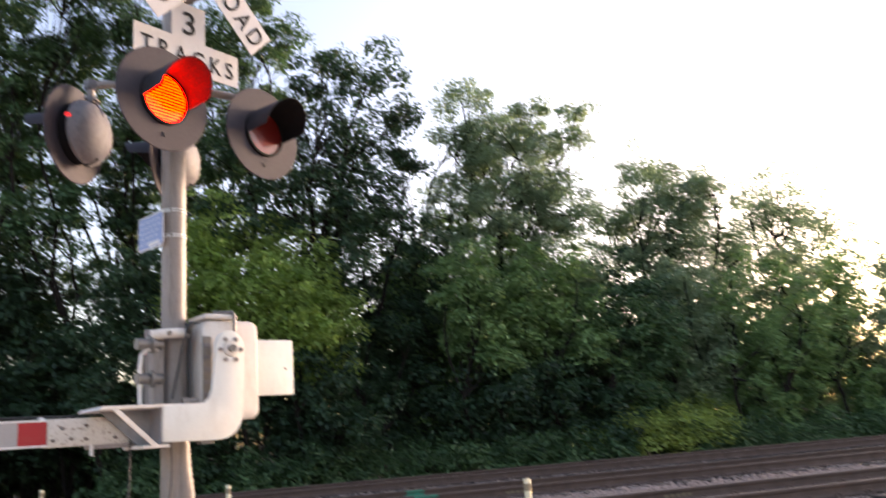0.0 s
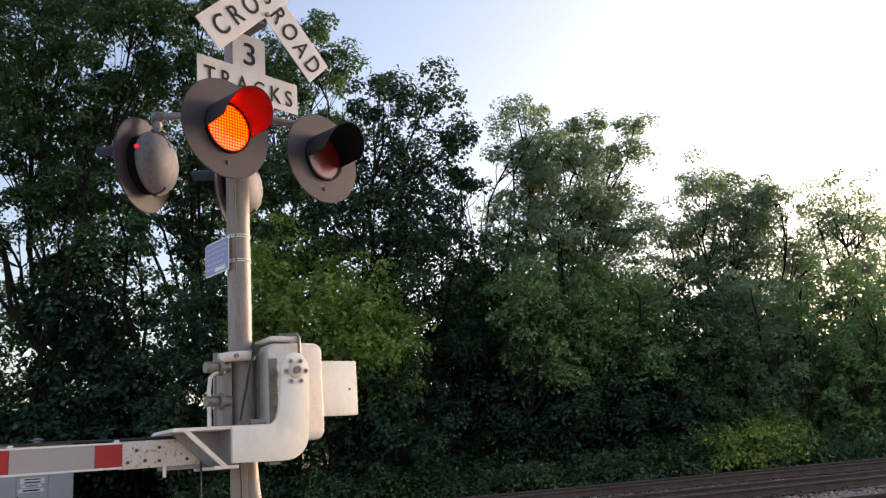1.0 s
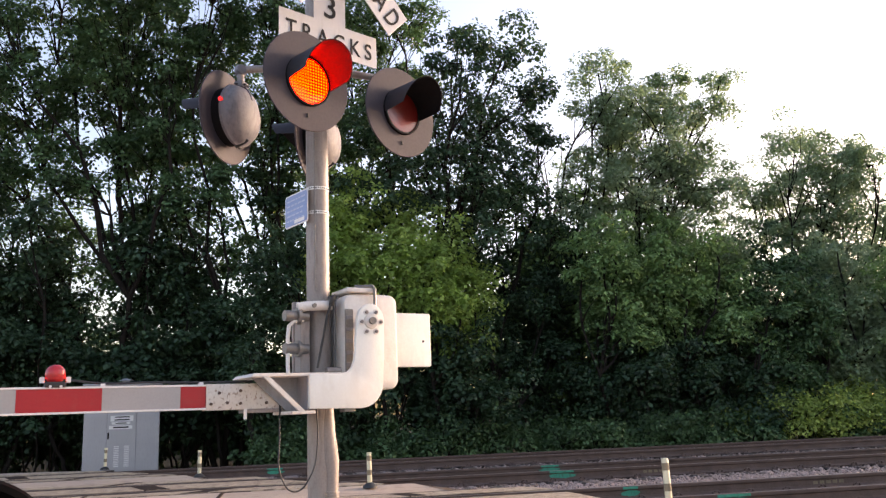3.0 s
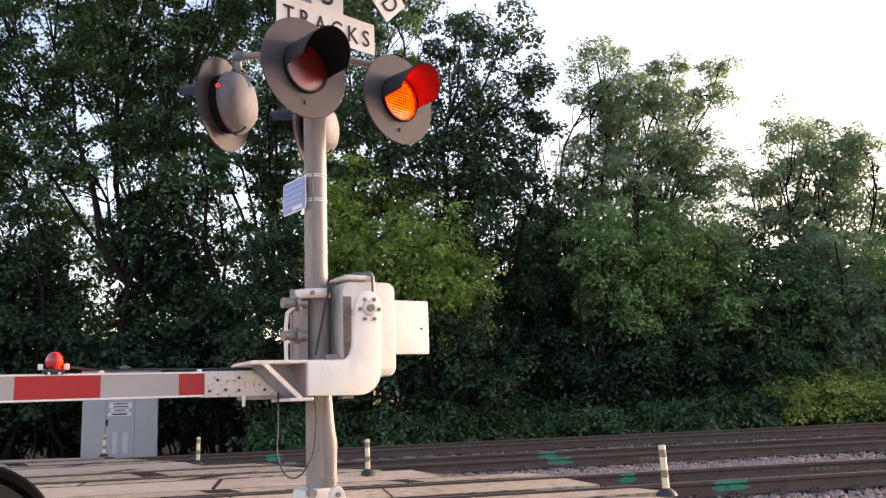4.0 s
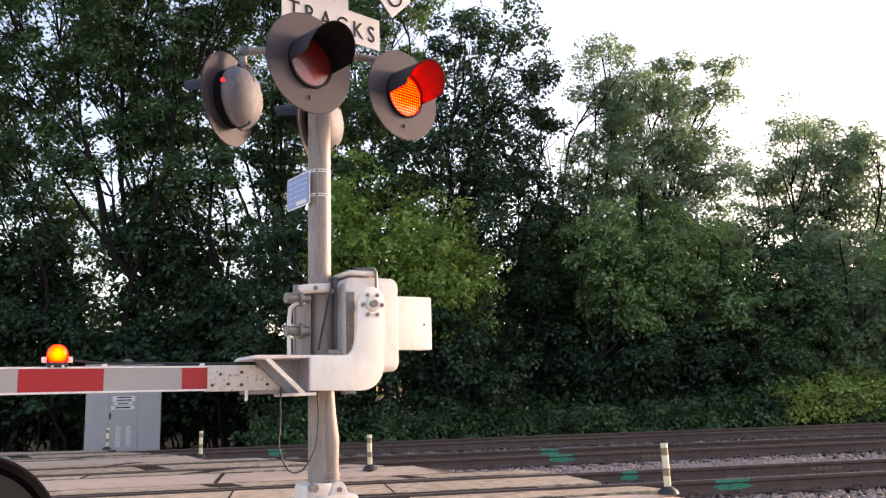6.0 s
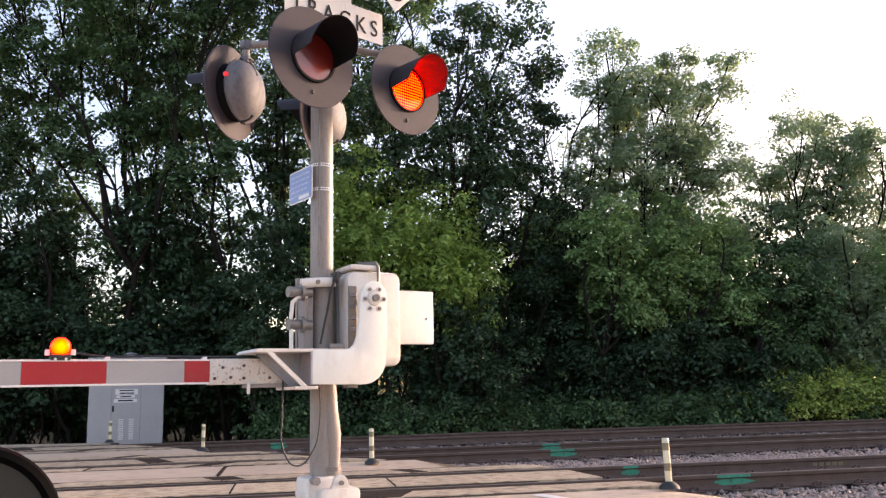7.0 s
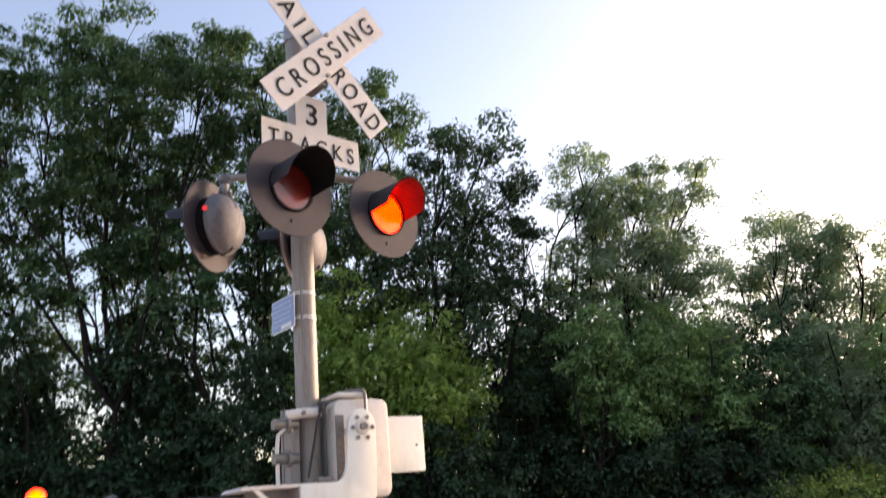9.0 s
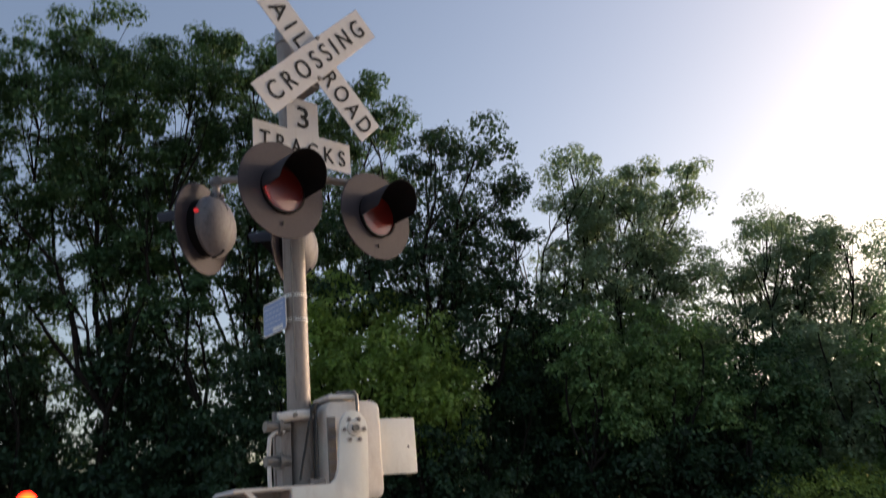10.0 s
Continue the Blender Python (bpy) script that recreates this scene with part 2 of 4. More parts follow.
# ---- mesh helpers ----
def part(name, bm, material, parent=None, label="", at=None, smooth=False):
    me = bpy.data.meshes.new(name)
    bm.to_mesh(me)
    bm.free()
    me.materials.append(M[material])
    if smooth:
        me.polygons.foreach_set("use_smooth", [True] * len(me.polygons))
        if hasattr(me, "set_sharp_from_angle"):
            me.set_sharp_from_angle(angle=radians(40))
    ob = new(name, me)
    ob.parent = parent
    if at is not None:
        ob.matrix_basis = at
    if label:
        ob["label"] = label
    return ob


def shared(name, me, parent, at):
    ob = new(name, me)
    ob.parent, ob.matrix_basis = parent, at
    return ob


def thing(name, at, label, category, group="", kind=""):
    ob = new(name)
    ob.matrix_basis = at
    return tagged(ob, label, category, group, kind)


def box(x0, x1, y0, y1, z0, z1, bevel=0.0, bm=None, seg=2):
    own = bmesh.new()
    bmesh.ops.create_cube(own, size=1)
    for v in own.verts:
        v.co = Vector((x0 if v.co.x < 0 else x1, y0 if v.co.y < 0 else y1, z0 if v.co.z < 0 else z1))
    if bevel:
        bmesh.ops.bevel(own, geom=own.edges[:], offset=bevel, segments=seg, affect="EDGES", profile=0.5)
    return own if bm is None else merge(bm, own)


def merge(bm, other):
    me = bpy.data.meshes.new("tmp")
    other.to_mesh(me)
    other.free()
    bm.from_mesh(me)
    bpy.data.meshes.remove(me)
    return bm


def tube(points, radii, sides=12, bm=None, cap=True):
    """A round bar through points; radii one or one for each point."""
    own = bmesh.new() if bm is None else bm
    pts = [Vector(p) for p in points]
    if isinstance(radii, (int, float)):
        radii = [radii] * len(pts)
    rings, side = [], None
    for i, p in enumerate(pts):
        d = (pts[min(i + 1, len(pts) - 1)] - pts[max(i - 1, 0)]).normalized()
        if side is None:
            side = d.orthogonal().normalized()
        side = (side - d * side.dot(d)).normalized()
        up = d.cross(side)
        rings.append([own.verts.new(p + radii[i] * (math.cos(a) * side + math.sin(a) * up)) for a in (2 * math.pi * k / sides for k in range(sides))])
    for a, b in zip(rings, rings[1:]):
        for k in range(sides):
            own.faces.new((a[k], a[(k + 1) % sides], b[(k + 1) % sides], b[k]))
    if cap:
        own.faces.new(rings[0][::-1])
        own.faces.new(rings[-1])
    return own


def lathe(profile, sides=40):
    """Turned about the y axis; profile of (radius, y)."""
    bm = bmesh.new()
    rings = []
    for r, y in profile:
        if r < 1e-5:
            rings.append([bm.verts.new((0, y, 0))])
        else:
            rings.append([bm.verts.new((r * math.cos(a), y, r * math.sin(a))) for a in (2 * math.pi * k / sides for k in range(sides))])
    for a, b in zip(rings, rings[1:]):
        for k in range(sides):
            q = [a[k % len(a)], a[(k + 1) % len(a)], b[(k + 1) % len(b)], b[k % len(b)]]
            q = list(dict.fromkeys(q))
            if len(q) > 2:
                bm.faces.new(q)
    bmesh.ops.recalc_face_normals(bm, faces=bm.faces)
    return bm


def extruded(outline, y0, y1, bevel=0.0):
    """A flat outline of (x, z), solid from y0 to y1."""
    bm = bmesh.new()
    f = bm.faces.new([bm.verts.new((x, y0, z)) for x, z in outline])
    r = bmesh.ops.extrude_face_region(bm, geom=[f])
    for v in r["geom"]:
        if isinstance(v, bmesh.types.BMVert):
            v.co.y = y1
    bmesh.ops.recalc_face_normals(bm, faces=bm.faces)
    if bevel:
        bmesh.ops.bevel(bm, geom=[e for e in bm.edges if len(e.link_faces) == 2 and e.calc_face_angle() > 1.0], offset=bevel, segments=2, affect="EDGES", profile=0.5)
    return bm


def rounded(x0, x1, z0, z1, r, n=5):
    out = []
    for cx, cz, a0 in ((x1 - r, z1 - r, 0), (x0 + r, z1 - r, 90), (x0 + r, z0 + r, 180), (x1 - r, z0 + r, 270)):
        out += [(cx + r * math.cos(radians(a0 + 90 * k / n)), cz + r * math.sin(radians(a0 + 90 * k / n))) for k in range(n + 1)]
    return out


def lettering(text, height, width, parent, at, material="ink", spacing=1.0):
    """Raised letters of the built-in font, fitted to a width and height, standing in the xz plane, facing -y."""
    cu = bpy.data.curves.new("lettering", "FONT")
    cu.body, cu.align_x, cu.align_y, cu.extrude, cu.offset, cu.space_character = text, "CENTER", "CENTER", 0.004, 0.004, spacing
    tmp = new("tmp_text", cu)
    bpy.context.view_layer.update()
    me = bpy.data.meshes.new_from_object(tmp.evaluated_get(bpy.context.evaluated_depsgraph_get()))
    bpy.data.objects.remove(tmp)
    co = np.empty(len(me.vertices) * 3)
    me.vertices.foreach_get("co", co)
    co = co.reshape(-1, 3)
    lo, hi = co.min(0), co.max(0)
    mid = (lo + hi) / 2
    out = np.stack([(co[:, 0] - mid[0]) * width / (hi[0] - lo[0]), -(co[:, 2] + 0.004) * 0.4, (co[:, 1] - mid[1]) * height / (hi[1] - lo[1])], 1)
    me.vertices.foreach_set("co", out.ravel())
    me.materials.clear()
    me.materials.append(M[material])
    ob = new("lettering", me)
    ob.parent, ob.matrix_basis = parent, at
    return ob


# ---- ground, road and tracks ----
# Track frame: s along the rails, d across them, away from the camera.
TRACK = pose(0, 0, 0, 0, 0, 11)
CENTRES = (10.05, 14.85, 19.65)
HALF = 0.75


EDGE_D, EDGE_S = (4.0, 6.8, 8.2, 9.5, 11.2, 12.1, 13.0, 13.9, 14.9, 16.6, 17.5, 19.7, 21.9), (5.5, 4.3, 4.25, 3.67, 3.5, 2.95, 1.9, 0.95, 0.25, -0.6, -1.7, -3.2, -4.9)


def edge_s(d):
    """The edge of the paved crossing."""
    return float(np.interp(d, EDGE_D, EDGE_S))


def ground_sheet():
    bm = bmesh.new()
    n = 60
    ax = [math.copysign(abs(k / (n / 2)) ** 3 * 1500, k) for k in range(-n // 2, n // 2 + 1)]
    grid = [[bm.verts.new((x, y, -0.42 + 0.05 * noise.noise((x * 0.3, y * 0.3, 0)))) for x in ax] for y in ax]
    for i in range(n):
        for j in range(n):
            bm.faces.new((grid[i][j], grid[i][j + 1], grid[i + 1][j + 1], grid[i + 1][j]))
    tagged(part("ground", bm, "dirt", smooth=True), "dark soil and leaf litter under the trees", "ground", kind="structure")


def ballast_bed():
    bm = bmesh.new()
    rows, cols = 60, 120
    verts = []
    for i in range(rows + 1):
        d = 7.6 + (22.1 - 7.6) * i / rows
        fall = min(1, (d - 7.6) / 0.7, (22.1 - d) / 0.7)
        verts.append([])
        for j in range(cols + 1):
            s = -40 + 130 * j / cols
            z = -0.4 + 0.165 * fall + 0.025 * noise.noise((s * 1.3, d * 1.3, 3))
            verts[-1].append(bm.verts.new((s, d, z)))
    for i in range(rows):
        for j in range(cols):
            bm.faces.new((verts[i][j], verts[i][j + 1], verts[i + 1][j + 1], verts[i + 1][j]))
    ob = part("ballast_bed", bm, "ballast", at=TRACK, smooth=True)
    tagged(ob, "bed of grey-pink crushed stone under the rails", "ballast", kind="structure")


def stones():
    rng = np.random.default_rng(4)
    base = np.array([(1, 0, 0), (-1, 0, 0), (0, 1, 0), (0, -1, 0), (0, 0, 1), (0, 0, -1)], float)
    tri = np.array([(0, 2, 4), (2, 1, 4), (1, 3, 4), (3, 0, 4), (2, 0, 5), (1, 2, 5), (3, 1, 5), (0, 3, 5)])
    pos = []
    for s0, s1, d0, d1, dens in ((0.5, 9, 7.7, 14.0, 330), (-2, 14, 11.5, 19.0, 110), (9, 24, 7.7, 16, 60), (-8, 24, 18, 22, 30)):
        k = int((s1 - s0) * (d1 - d0) * dens)
        s, d = rng.uniform(s0, s1, k), rng.uniform(d0, d1, k)
        keep = s > np.interp(d, EDGE_D, EDGE_S) - 0.15
        pos.append(np.stack([s[keep], d[keep]], 1))
    pos = np.concatenate(pos)
    n = len(pos)
    r = rng.uniform(0.016, 0.042, n)
    v = base[None] * rng.uniform(0.6, 1.25, (n, 6, 1)) + rng.normal(0, 0.22, (n, 6, 3))
    a = rng.uniform(0, 6.28, n)
    ca, sa = np.cos(a)[:, None], np.sin(a)[:, None]
    v = np.stack([v[..., 0] * ca - v[..., 1] * sa, v[..., 0] * sa + v[..., 1] * ca, v[..., 2] * 0.8], -1) * r[:, None, None]
    fall = np.clip(np.minimum((pos[:, 1] - 7.6) / 0.7, (22.1 - pos[:, 1]) / 0.7), 0, 1)
    v[..., 0] += pos[:, :1]
    v[..., 1] += pos[:, 1:]
    v[..., 2] += (-0.385 + 0.165 * fall + rng.uniform(-0.005, 0.03, n))[:, None]
    f = (tri[None] + 6 * np.arange(n)[:, None, None]).reshape(-1, 3)
    ob = new("ballast_stones", tri_mesh("ballast_stones", v.reshape(-1, 3), f, M["ballast"]))
    ob.matrix_basis = TRACK
    tagged(ob, "loose angular crushed stones, grey and pinkish", "ballast", kind="stuff")


def tri_mesh(name, v, f, material):
    me = bpy.data.meshes.new(name)
    me.vertices.add(len(v))
    me.vertices.foreach_set("co", np.ascontiguousarray(v, np.float32).ravel())
    me.loops.add(f.size)
    me.loops.foreach_set("vertex_index", np.ascontiguousarray(f, np.int32).ravel())
    me.polygons.add(len(f))
    me.polygons.foreach_set("loop_start", np.arange(0, f.size, f.shape[1], dtype=np.int32))
    me.materials.append(material)
    me.update(calc_edges=True)
    return me


def rail_mesh():
    """Rail of 0.17 m height: foot, web and head, its top at z = 0."""
    half = [(0.070, -0.172), (0.070, -0.160), (0.020, -0.145), (0.009, -0.125), (0.009, -0.055), (0.034, -0.040), (0.036, -0.010), (0.030, -0.001), (0.0, 0.001)]
    prof = half + [(-y, z) for y, z in half[-2::-1]]
    bm = bmesh.new()
    ends = [[bm.verts.new((s, y, z)) for y, z in prof] for s in (-45.0, 0.0, 95.0)]
    for a, b in zip(ends, ends[1:]):
        for k in range(len(prof)):
            f = bm.faces.new((a[k], a[(k + 1) % len(prof)], b[(k + 1) % len(prof)], b[k]))
            f.material_index = 1 if 7 <= k <= 8 else 0
    for e in (ends[0], ends[-1][::-1]):
        bm.faces.new(e)
    bmesh.ops.recalc_face_normals(bm, faces=bm.faces)
    me = bpy.data.meshes.new("rail")
    bm.to_mesh(me)
    bm.free()
    me.materials.append(M["rust"])
    me.materials.append(M["railtop"])
    return me


def tracks():
    rail = rail_mesh()
    bm = box(-0.115, 0.115, -1.3, 1.3, -0.34, -0.176, 0.012, seg=1)
    tie_ob = part("tie", bm, "tie")
    tie = tie_ob.data
    bpy.data.objects.remove(tie_ob)
    bm = box(-0.09, 0.09, -0.17, 0.17, -0.177, -0.166, 0.003, seg=1)
    for y in (-0.095, 0.095):
        for x in (-0.045, 0.045):
            box(x - 0.012, x + 0.012, y - 0.012, y + 0.012, -0.168, -0.125, 0.003, bm, seg=1)
        tube([(-0.05, y * 0.8, -0.15), (-0.02, y * 1.25, -0.115), (0.03, y * 1.2, -0.118), (0.05, y * 0.85, -0.15)], 0.011, 5, bm)
    plate_ob = part("tie_plate", bm, "rust")
    plate = plate_ob.data
    bpy.data.objects.remove(plate_ob)
    rng = random.Random(5)
    for c in CENTRES:
        tr = thing("railway_track", TRACK @ pose(0, c, 0), "railway track with rusty steel rails on dark timber ties", "railway track", "railway tracks", "structure")
        for side in (-HALF, HALF):
            shared("rail", rail, tr, pose(0, side, 0))
        s = edge_s(c) - 0.6
        while s < 26:
            shared("tie", tie, tr, pose(s, rng.uniform(-0.05, 0.05), rng.uniform(-0.012, 0.004), 0, 0, rng.uniform(-1.5, 1.5)))
            if s < 12:
                for side in (-HALF, HALF):
                    shared("tie_plate", plate, tr, pose(s, side, 0))
            s += 0.52 + rng.uniform(-0.03, 0.03)
        marks = {10.05: ((-HALF, 4.89, 0.46), (HALF, 4.35, 0.25)), 14.85: ((-HALF, 4.39, 0.47), (HALF, 4.7, 0.39)), 19.65: ((-HALF, -0.42, 0.38),)}[c]
        for side, s0, w in marks:
            jag = [(s0 + w / 2 + w * 0.55 * math.cos(a) * rng.uniform(0.8, 1.1), -0.092 + 0.046 * math.sin(a) * rng.uniform(0.7, 1.0)) for a in (6.2832 * k / 18 for k in range(18))]
            part("paint_mark", extruded(jag, side - 0.0125, side - 0.0085), "green_paint", tr, "turquoise sprayed paint mark on the rail")
            part("paint_mark", box(s0 + 0.01, s0 + w - 0.03, side - 0.0395, side - 0.0355, -0.04, -0.006, 0.001, seg=1), "green_paint", tr, "turquoise sprayed paint mark on the rail")
        if c < 19:
            side, s0 = ((HALF, 7.15), (-HALF, 6.1))[c > 12]
            for k in range(5):
                part("stencil_mark", box(s0 + 0.1 * k, s0 + 0.1 * k + 0.07, side - 0.0125, side - 0.009, -0.115, -0.07), "stencil", tr, "faded yellow stencilled mark")


def slab_piece(s0, s1, d0, d1, top, rng, skew):
    """A slab with broken, rounded edges; skew: slant of its ends across the track."""
    bm = box(s0, s1, d0, d1, -0.2, top, 0.008, seg=1)
    for v in bm.verts:
        if v.co.x > (s0 + s1) / 2:
            v.co.x += (v.co.y - (d0 + d1) / 2) * skew
        v.co.z += 0.004 * noise.noise((v.co.x * 2, v.co.y * 2, 1))
    return bm


def slanted(bm, middle, slope):
    for v in bm.verts:
        v.co.x += (v.co.y - middle) * slope
    return bm


def crossing():
    rng = random.Random(11)
    cr = thing("pavement", TRACK, "worn concrete crossing panels laid between and beside the rails", "level crossing", kind="structure")
    for c in CENTRES:
        for d0, d1 in ((c - 1.5, c - HALF - 0.25), (c - HALF + 0.27, c + HALF - 0.27), (c + HALF + 0.25, c + 1.5)):
            mid = (d0 + d1) / 2
            s = edge_s(mid) - rng.uniform(0.0, 0.1)
            slope = (edge_s(d1) - edge_s(d0)) / (d1 - d0)
            k = 0
            while s > -26:
                ln = rng.choice((1.8, 2.4, 2.4, 3.0))
                mat = "concrete"
                part("panel", slab_piece(s - ln + 0.004, s - 0.004, d0, d1, rng.uniform(-0.002, 0.002), rng, slope if k == 0 else 0), mat, cr)
                if k > 0:
                    w = rng.choice((0.018, 0.03, 0.12, 0.2, 0.26))
                    part("patch", slanted(slab_piece(s - w, s + w, d0 + 0.01, d1 - 0.01, 0.004, rng, 0), (d0 + d1) / 2, 0 if w < 0.1 else rng.choice((-0.4, 0.4, 0.8))), "filler", cr, "dark filled joint between two panels")
                s -= ln
                k += 1
        for d0, d1 in ((c - 1.63, c - HALF - 0.09), (c - HALF + 0.1, c + HALF - 0.1), (c + HALF + 0.09, c + 1.63)):
            part("underlay", slab_piece(-26, edge_s(c) - 0.8, d0, d1, -0.008, rng, 0), "filler", cr)
        for side in (-HALF - 0.068, -HALF + 0.078, HALF - 0.078, HALF + 0.068):
            part("flangeway_filler", box(-26, edge_s(c) - 0.5, c + side - 0.02, c + side + 0.02, -0.15, -0.012), "filler", cr)
    for d0, d1 in ((11.69, 13.21), (16.49, 18.01), (21.29, 22.6)):
        s = edge_s((d0 + d1) / 2) + 0.15
        k = 0
        while s > -26:
            ln = rng.uniform(3, 5)
            b = slab_piece(s - ln + 0.01, s, d0, d1, rng.uniform(-0.015, 0.0), rng, (edge_s(d1) - edge_s(d0)) / (d1 - d0) if k == 0 else 0)
            if k == 0:
                apron(b, s)
            part("asphalt_strip", b, "asphalt", cr)
            if k:
                part("patch", slab_piece(s - 0.03, s + 0.03, d0 + 0.01, d1 - 0.01, 0.003, rng, 0), "filler", cr, "dark filled joint between two panels")
            s -= ln
            k += 1
    # The near roadway, with its rounded edge beside the first track.
    bm = bmesh.new()
    n = 24
    top, low = [], []
    for i in range(n + 1):
        d = -14 + (8.4 + 14) * i / n
        top.append(edge_s(max(d, 4.5)) + 0.25 * math.sin(d * 2.1) * (d > 5))
    grid = []
    for i in range(n + 1):
        d = -14 + 22.4 * i / n
        grid.append([bm.verts.new((s, d, z)) for s, z in ((-30, -0.01), (-10, -0.01), (top[i] - 0.5, -0.008), (top[i] - 0.12, -0.03), (top[i] + 0.1, -0.16), (top[i] + 0.3, -0.42))])
    for a, b in zip(grid, grid[1:]):
        for k in range(5):
            bm.faces.new((a[k], a[k + 1], b[k + 1], b[k]))
    part("roadway", bm, "asphalt", cr, "worn grey-brown asphalt roadway", smooth=True)
    bm = bmesh.new()
    a, b = Vector((edge_s(9.0) - 1.45, 8.3)), Vector((edge_s(5.0) - 1.5, 5.0))
    w = Vector((0.07, 0.02))
    bm.faces.new([bm.verts.new((p.x, p.y, -0.002)) for p in (a - w, b - w, b + w, a + w)])
    part("edge_line", bm, "trim", cr, "worn white painted edge line")


def apron(bm, s_end):
    for v in bm.verts:
        over = v.co.x - (s_end - 0.9)
        if over > 0 and v.co.z > -0.1:
            v.co.z -= 0.12 * over * over


ground_sheet()
ballast_bed()
tracks()


# ---- the crossing signal ----
MAST = pose(-0.79, 5.08, 0, 0, 0, 30)
INTO = MAST.inverted()
signal = thing("crossing_signal", MAST, "railroad crossing signal mast with red flashing lights and crossbuck signs", "railroad signal")


def from_world(x, y, z, turn):
    """A pose in the mast's space for a part that stands at a world place and is turned by turn degrees about z."""
    return INTO @ pose(x, y, z, 0, 0, turn)


def mast():
    part("mast", tube([(0, 0, 0.5), (0, 0, 4.36)], 0.0705, 32), "galv", signal, "weathered grey steel pipe mast", smooth=True)
    part("mast_cap", tube([(0, 0, 4.25), (0, 0, 4.37), (0, 0, 4.40), (0, 0, 4.41)], [0.08, 0.08, 0.06, 0.01], 24), "grey_cast_and_shade", signal, smooth=True)
    bm = box(-0.13, 0.06, -0.12, 0.10, 0.03, 0.565, 0.025)
    for z in (0.12, 0.45):
        box(-0.136, -0.126, -0.09, 0.08, z, z + 0.03, 0.004, bm)
    base = part("base", bm, "white", signal, "white-painted cast junction base", smooth=True)
    out = rounded(-0.085, 0.16, 0.05, 0.505, 0.03)
    part("base_door", extruded(out, -0.205, -0.12, 0.008), "white", base, smooth=True)
    ear = [(0.04 + 0.045 * math.cos(radians(a)), 0.53 + 0.05 * math.sin(radians(a))) for a in range(0, 181, 15)] + [(-0.04, 0.47), (0.12, 0.47)]
    part("hinge_ear", extruded(ear, -0.2, -0.165, 0.004), "white", base)
    part("hinge_bolt", tube([(0.04, -0.215, 0.535), (0.04, -0.16, 0.535)], 0.014, 10), "bolt", base)
    part("hex_nut", tube([(-0.095, -0.17, 0.55), (-0.095, -0.11, 0.55)], 0.026, 6), "galv", base)
    part("foundation", box(-0.32, 0.34, -0.3, 0.3, -0.2, 0.04, 0.02), "concrete", signal)
    # Split sleeve and cable conduit on the lower mast.
    part("conduit", tube([(0.032, -0.03, 1.10), (0.036, -0.035, 0.95), (0.05, -0.04, 0.80), (0.056, -0.04, 0.72), (0.05, -0.04, 0.57)], [0.045, 0.05, 0.054, 0.045, 0.046], 20), "galv", signal, smooth=True)
    for z in (0.575, 0.592, 0.609):
        part("collar_ring", tube([(0.05, -0.04, z), (0.05, -0.04, z + 0.011)], 0.056, 20), "galv", signal, smooth=True)
    for z in (2.44, 2.285):
        bm = tube([(0, 0, z), (0, 0, z + 0.02)], 0.0735, 32)
        part("band_clamp", bm, "trim", signal, "perforated stainless band")
        # Black pegs on the unbroken band stand in for dark open slots.
        bm = bmesh.new()
        for k in range(14):
            a = radians(-150 + k * 11)
            x, y = 0.0738 * math.cos(a), 0.0738 * math.sin(a)
            tube([(x * 0.99, y * 0.99, z + 0.01), (x * 1.015, y * 1.015, z + 0.01)], 0.0045, 6, bm)
        part("band_slot_pegs", bm, "ink", signal)
    part("seam", box(-0.045, -0.036, -0.0635, -0.055, 1.8, 3.0, 0.002), "bolt", signal)


def wire(name, points, r, parent, mat="rubber"):
    """A slack cable along a smooth curve."""
    cu = bpy.data.curves.new(name, "CURVE")
    cu.dimensions, cu.bevel_depth, cu.bevel_resolution = "3D", r, 2
    sp = cu.splines.new("BEZIER")
    sp.bezier_points.add(len(points) - 1)
    for b, p in zip(sp.bezier_points, points):
        b.co, b.handle_left_type, b.handle_right_type = p, "AUTO", "AUTO"
    cu.materials.append(M[mat])
    tmp = new("tmp_wire", cu)
    bpy.context.view_layer.update()
    me = bpy.data.meshes.new_from_object(tmp.evaluated_get(bpy.context.evaluated_depsgraph_get()))
    bpy.data.objects.remove(tmp)
    ob = new(name, me)
    ob.parent = parent
    return ob


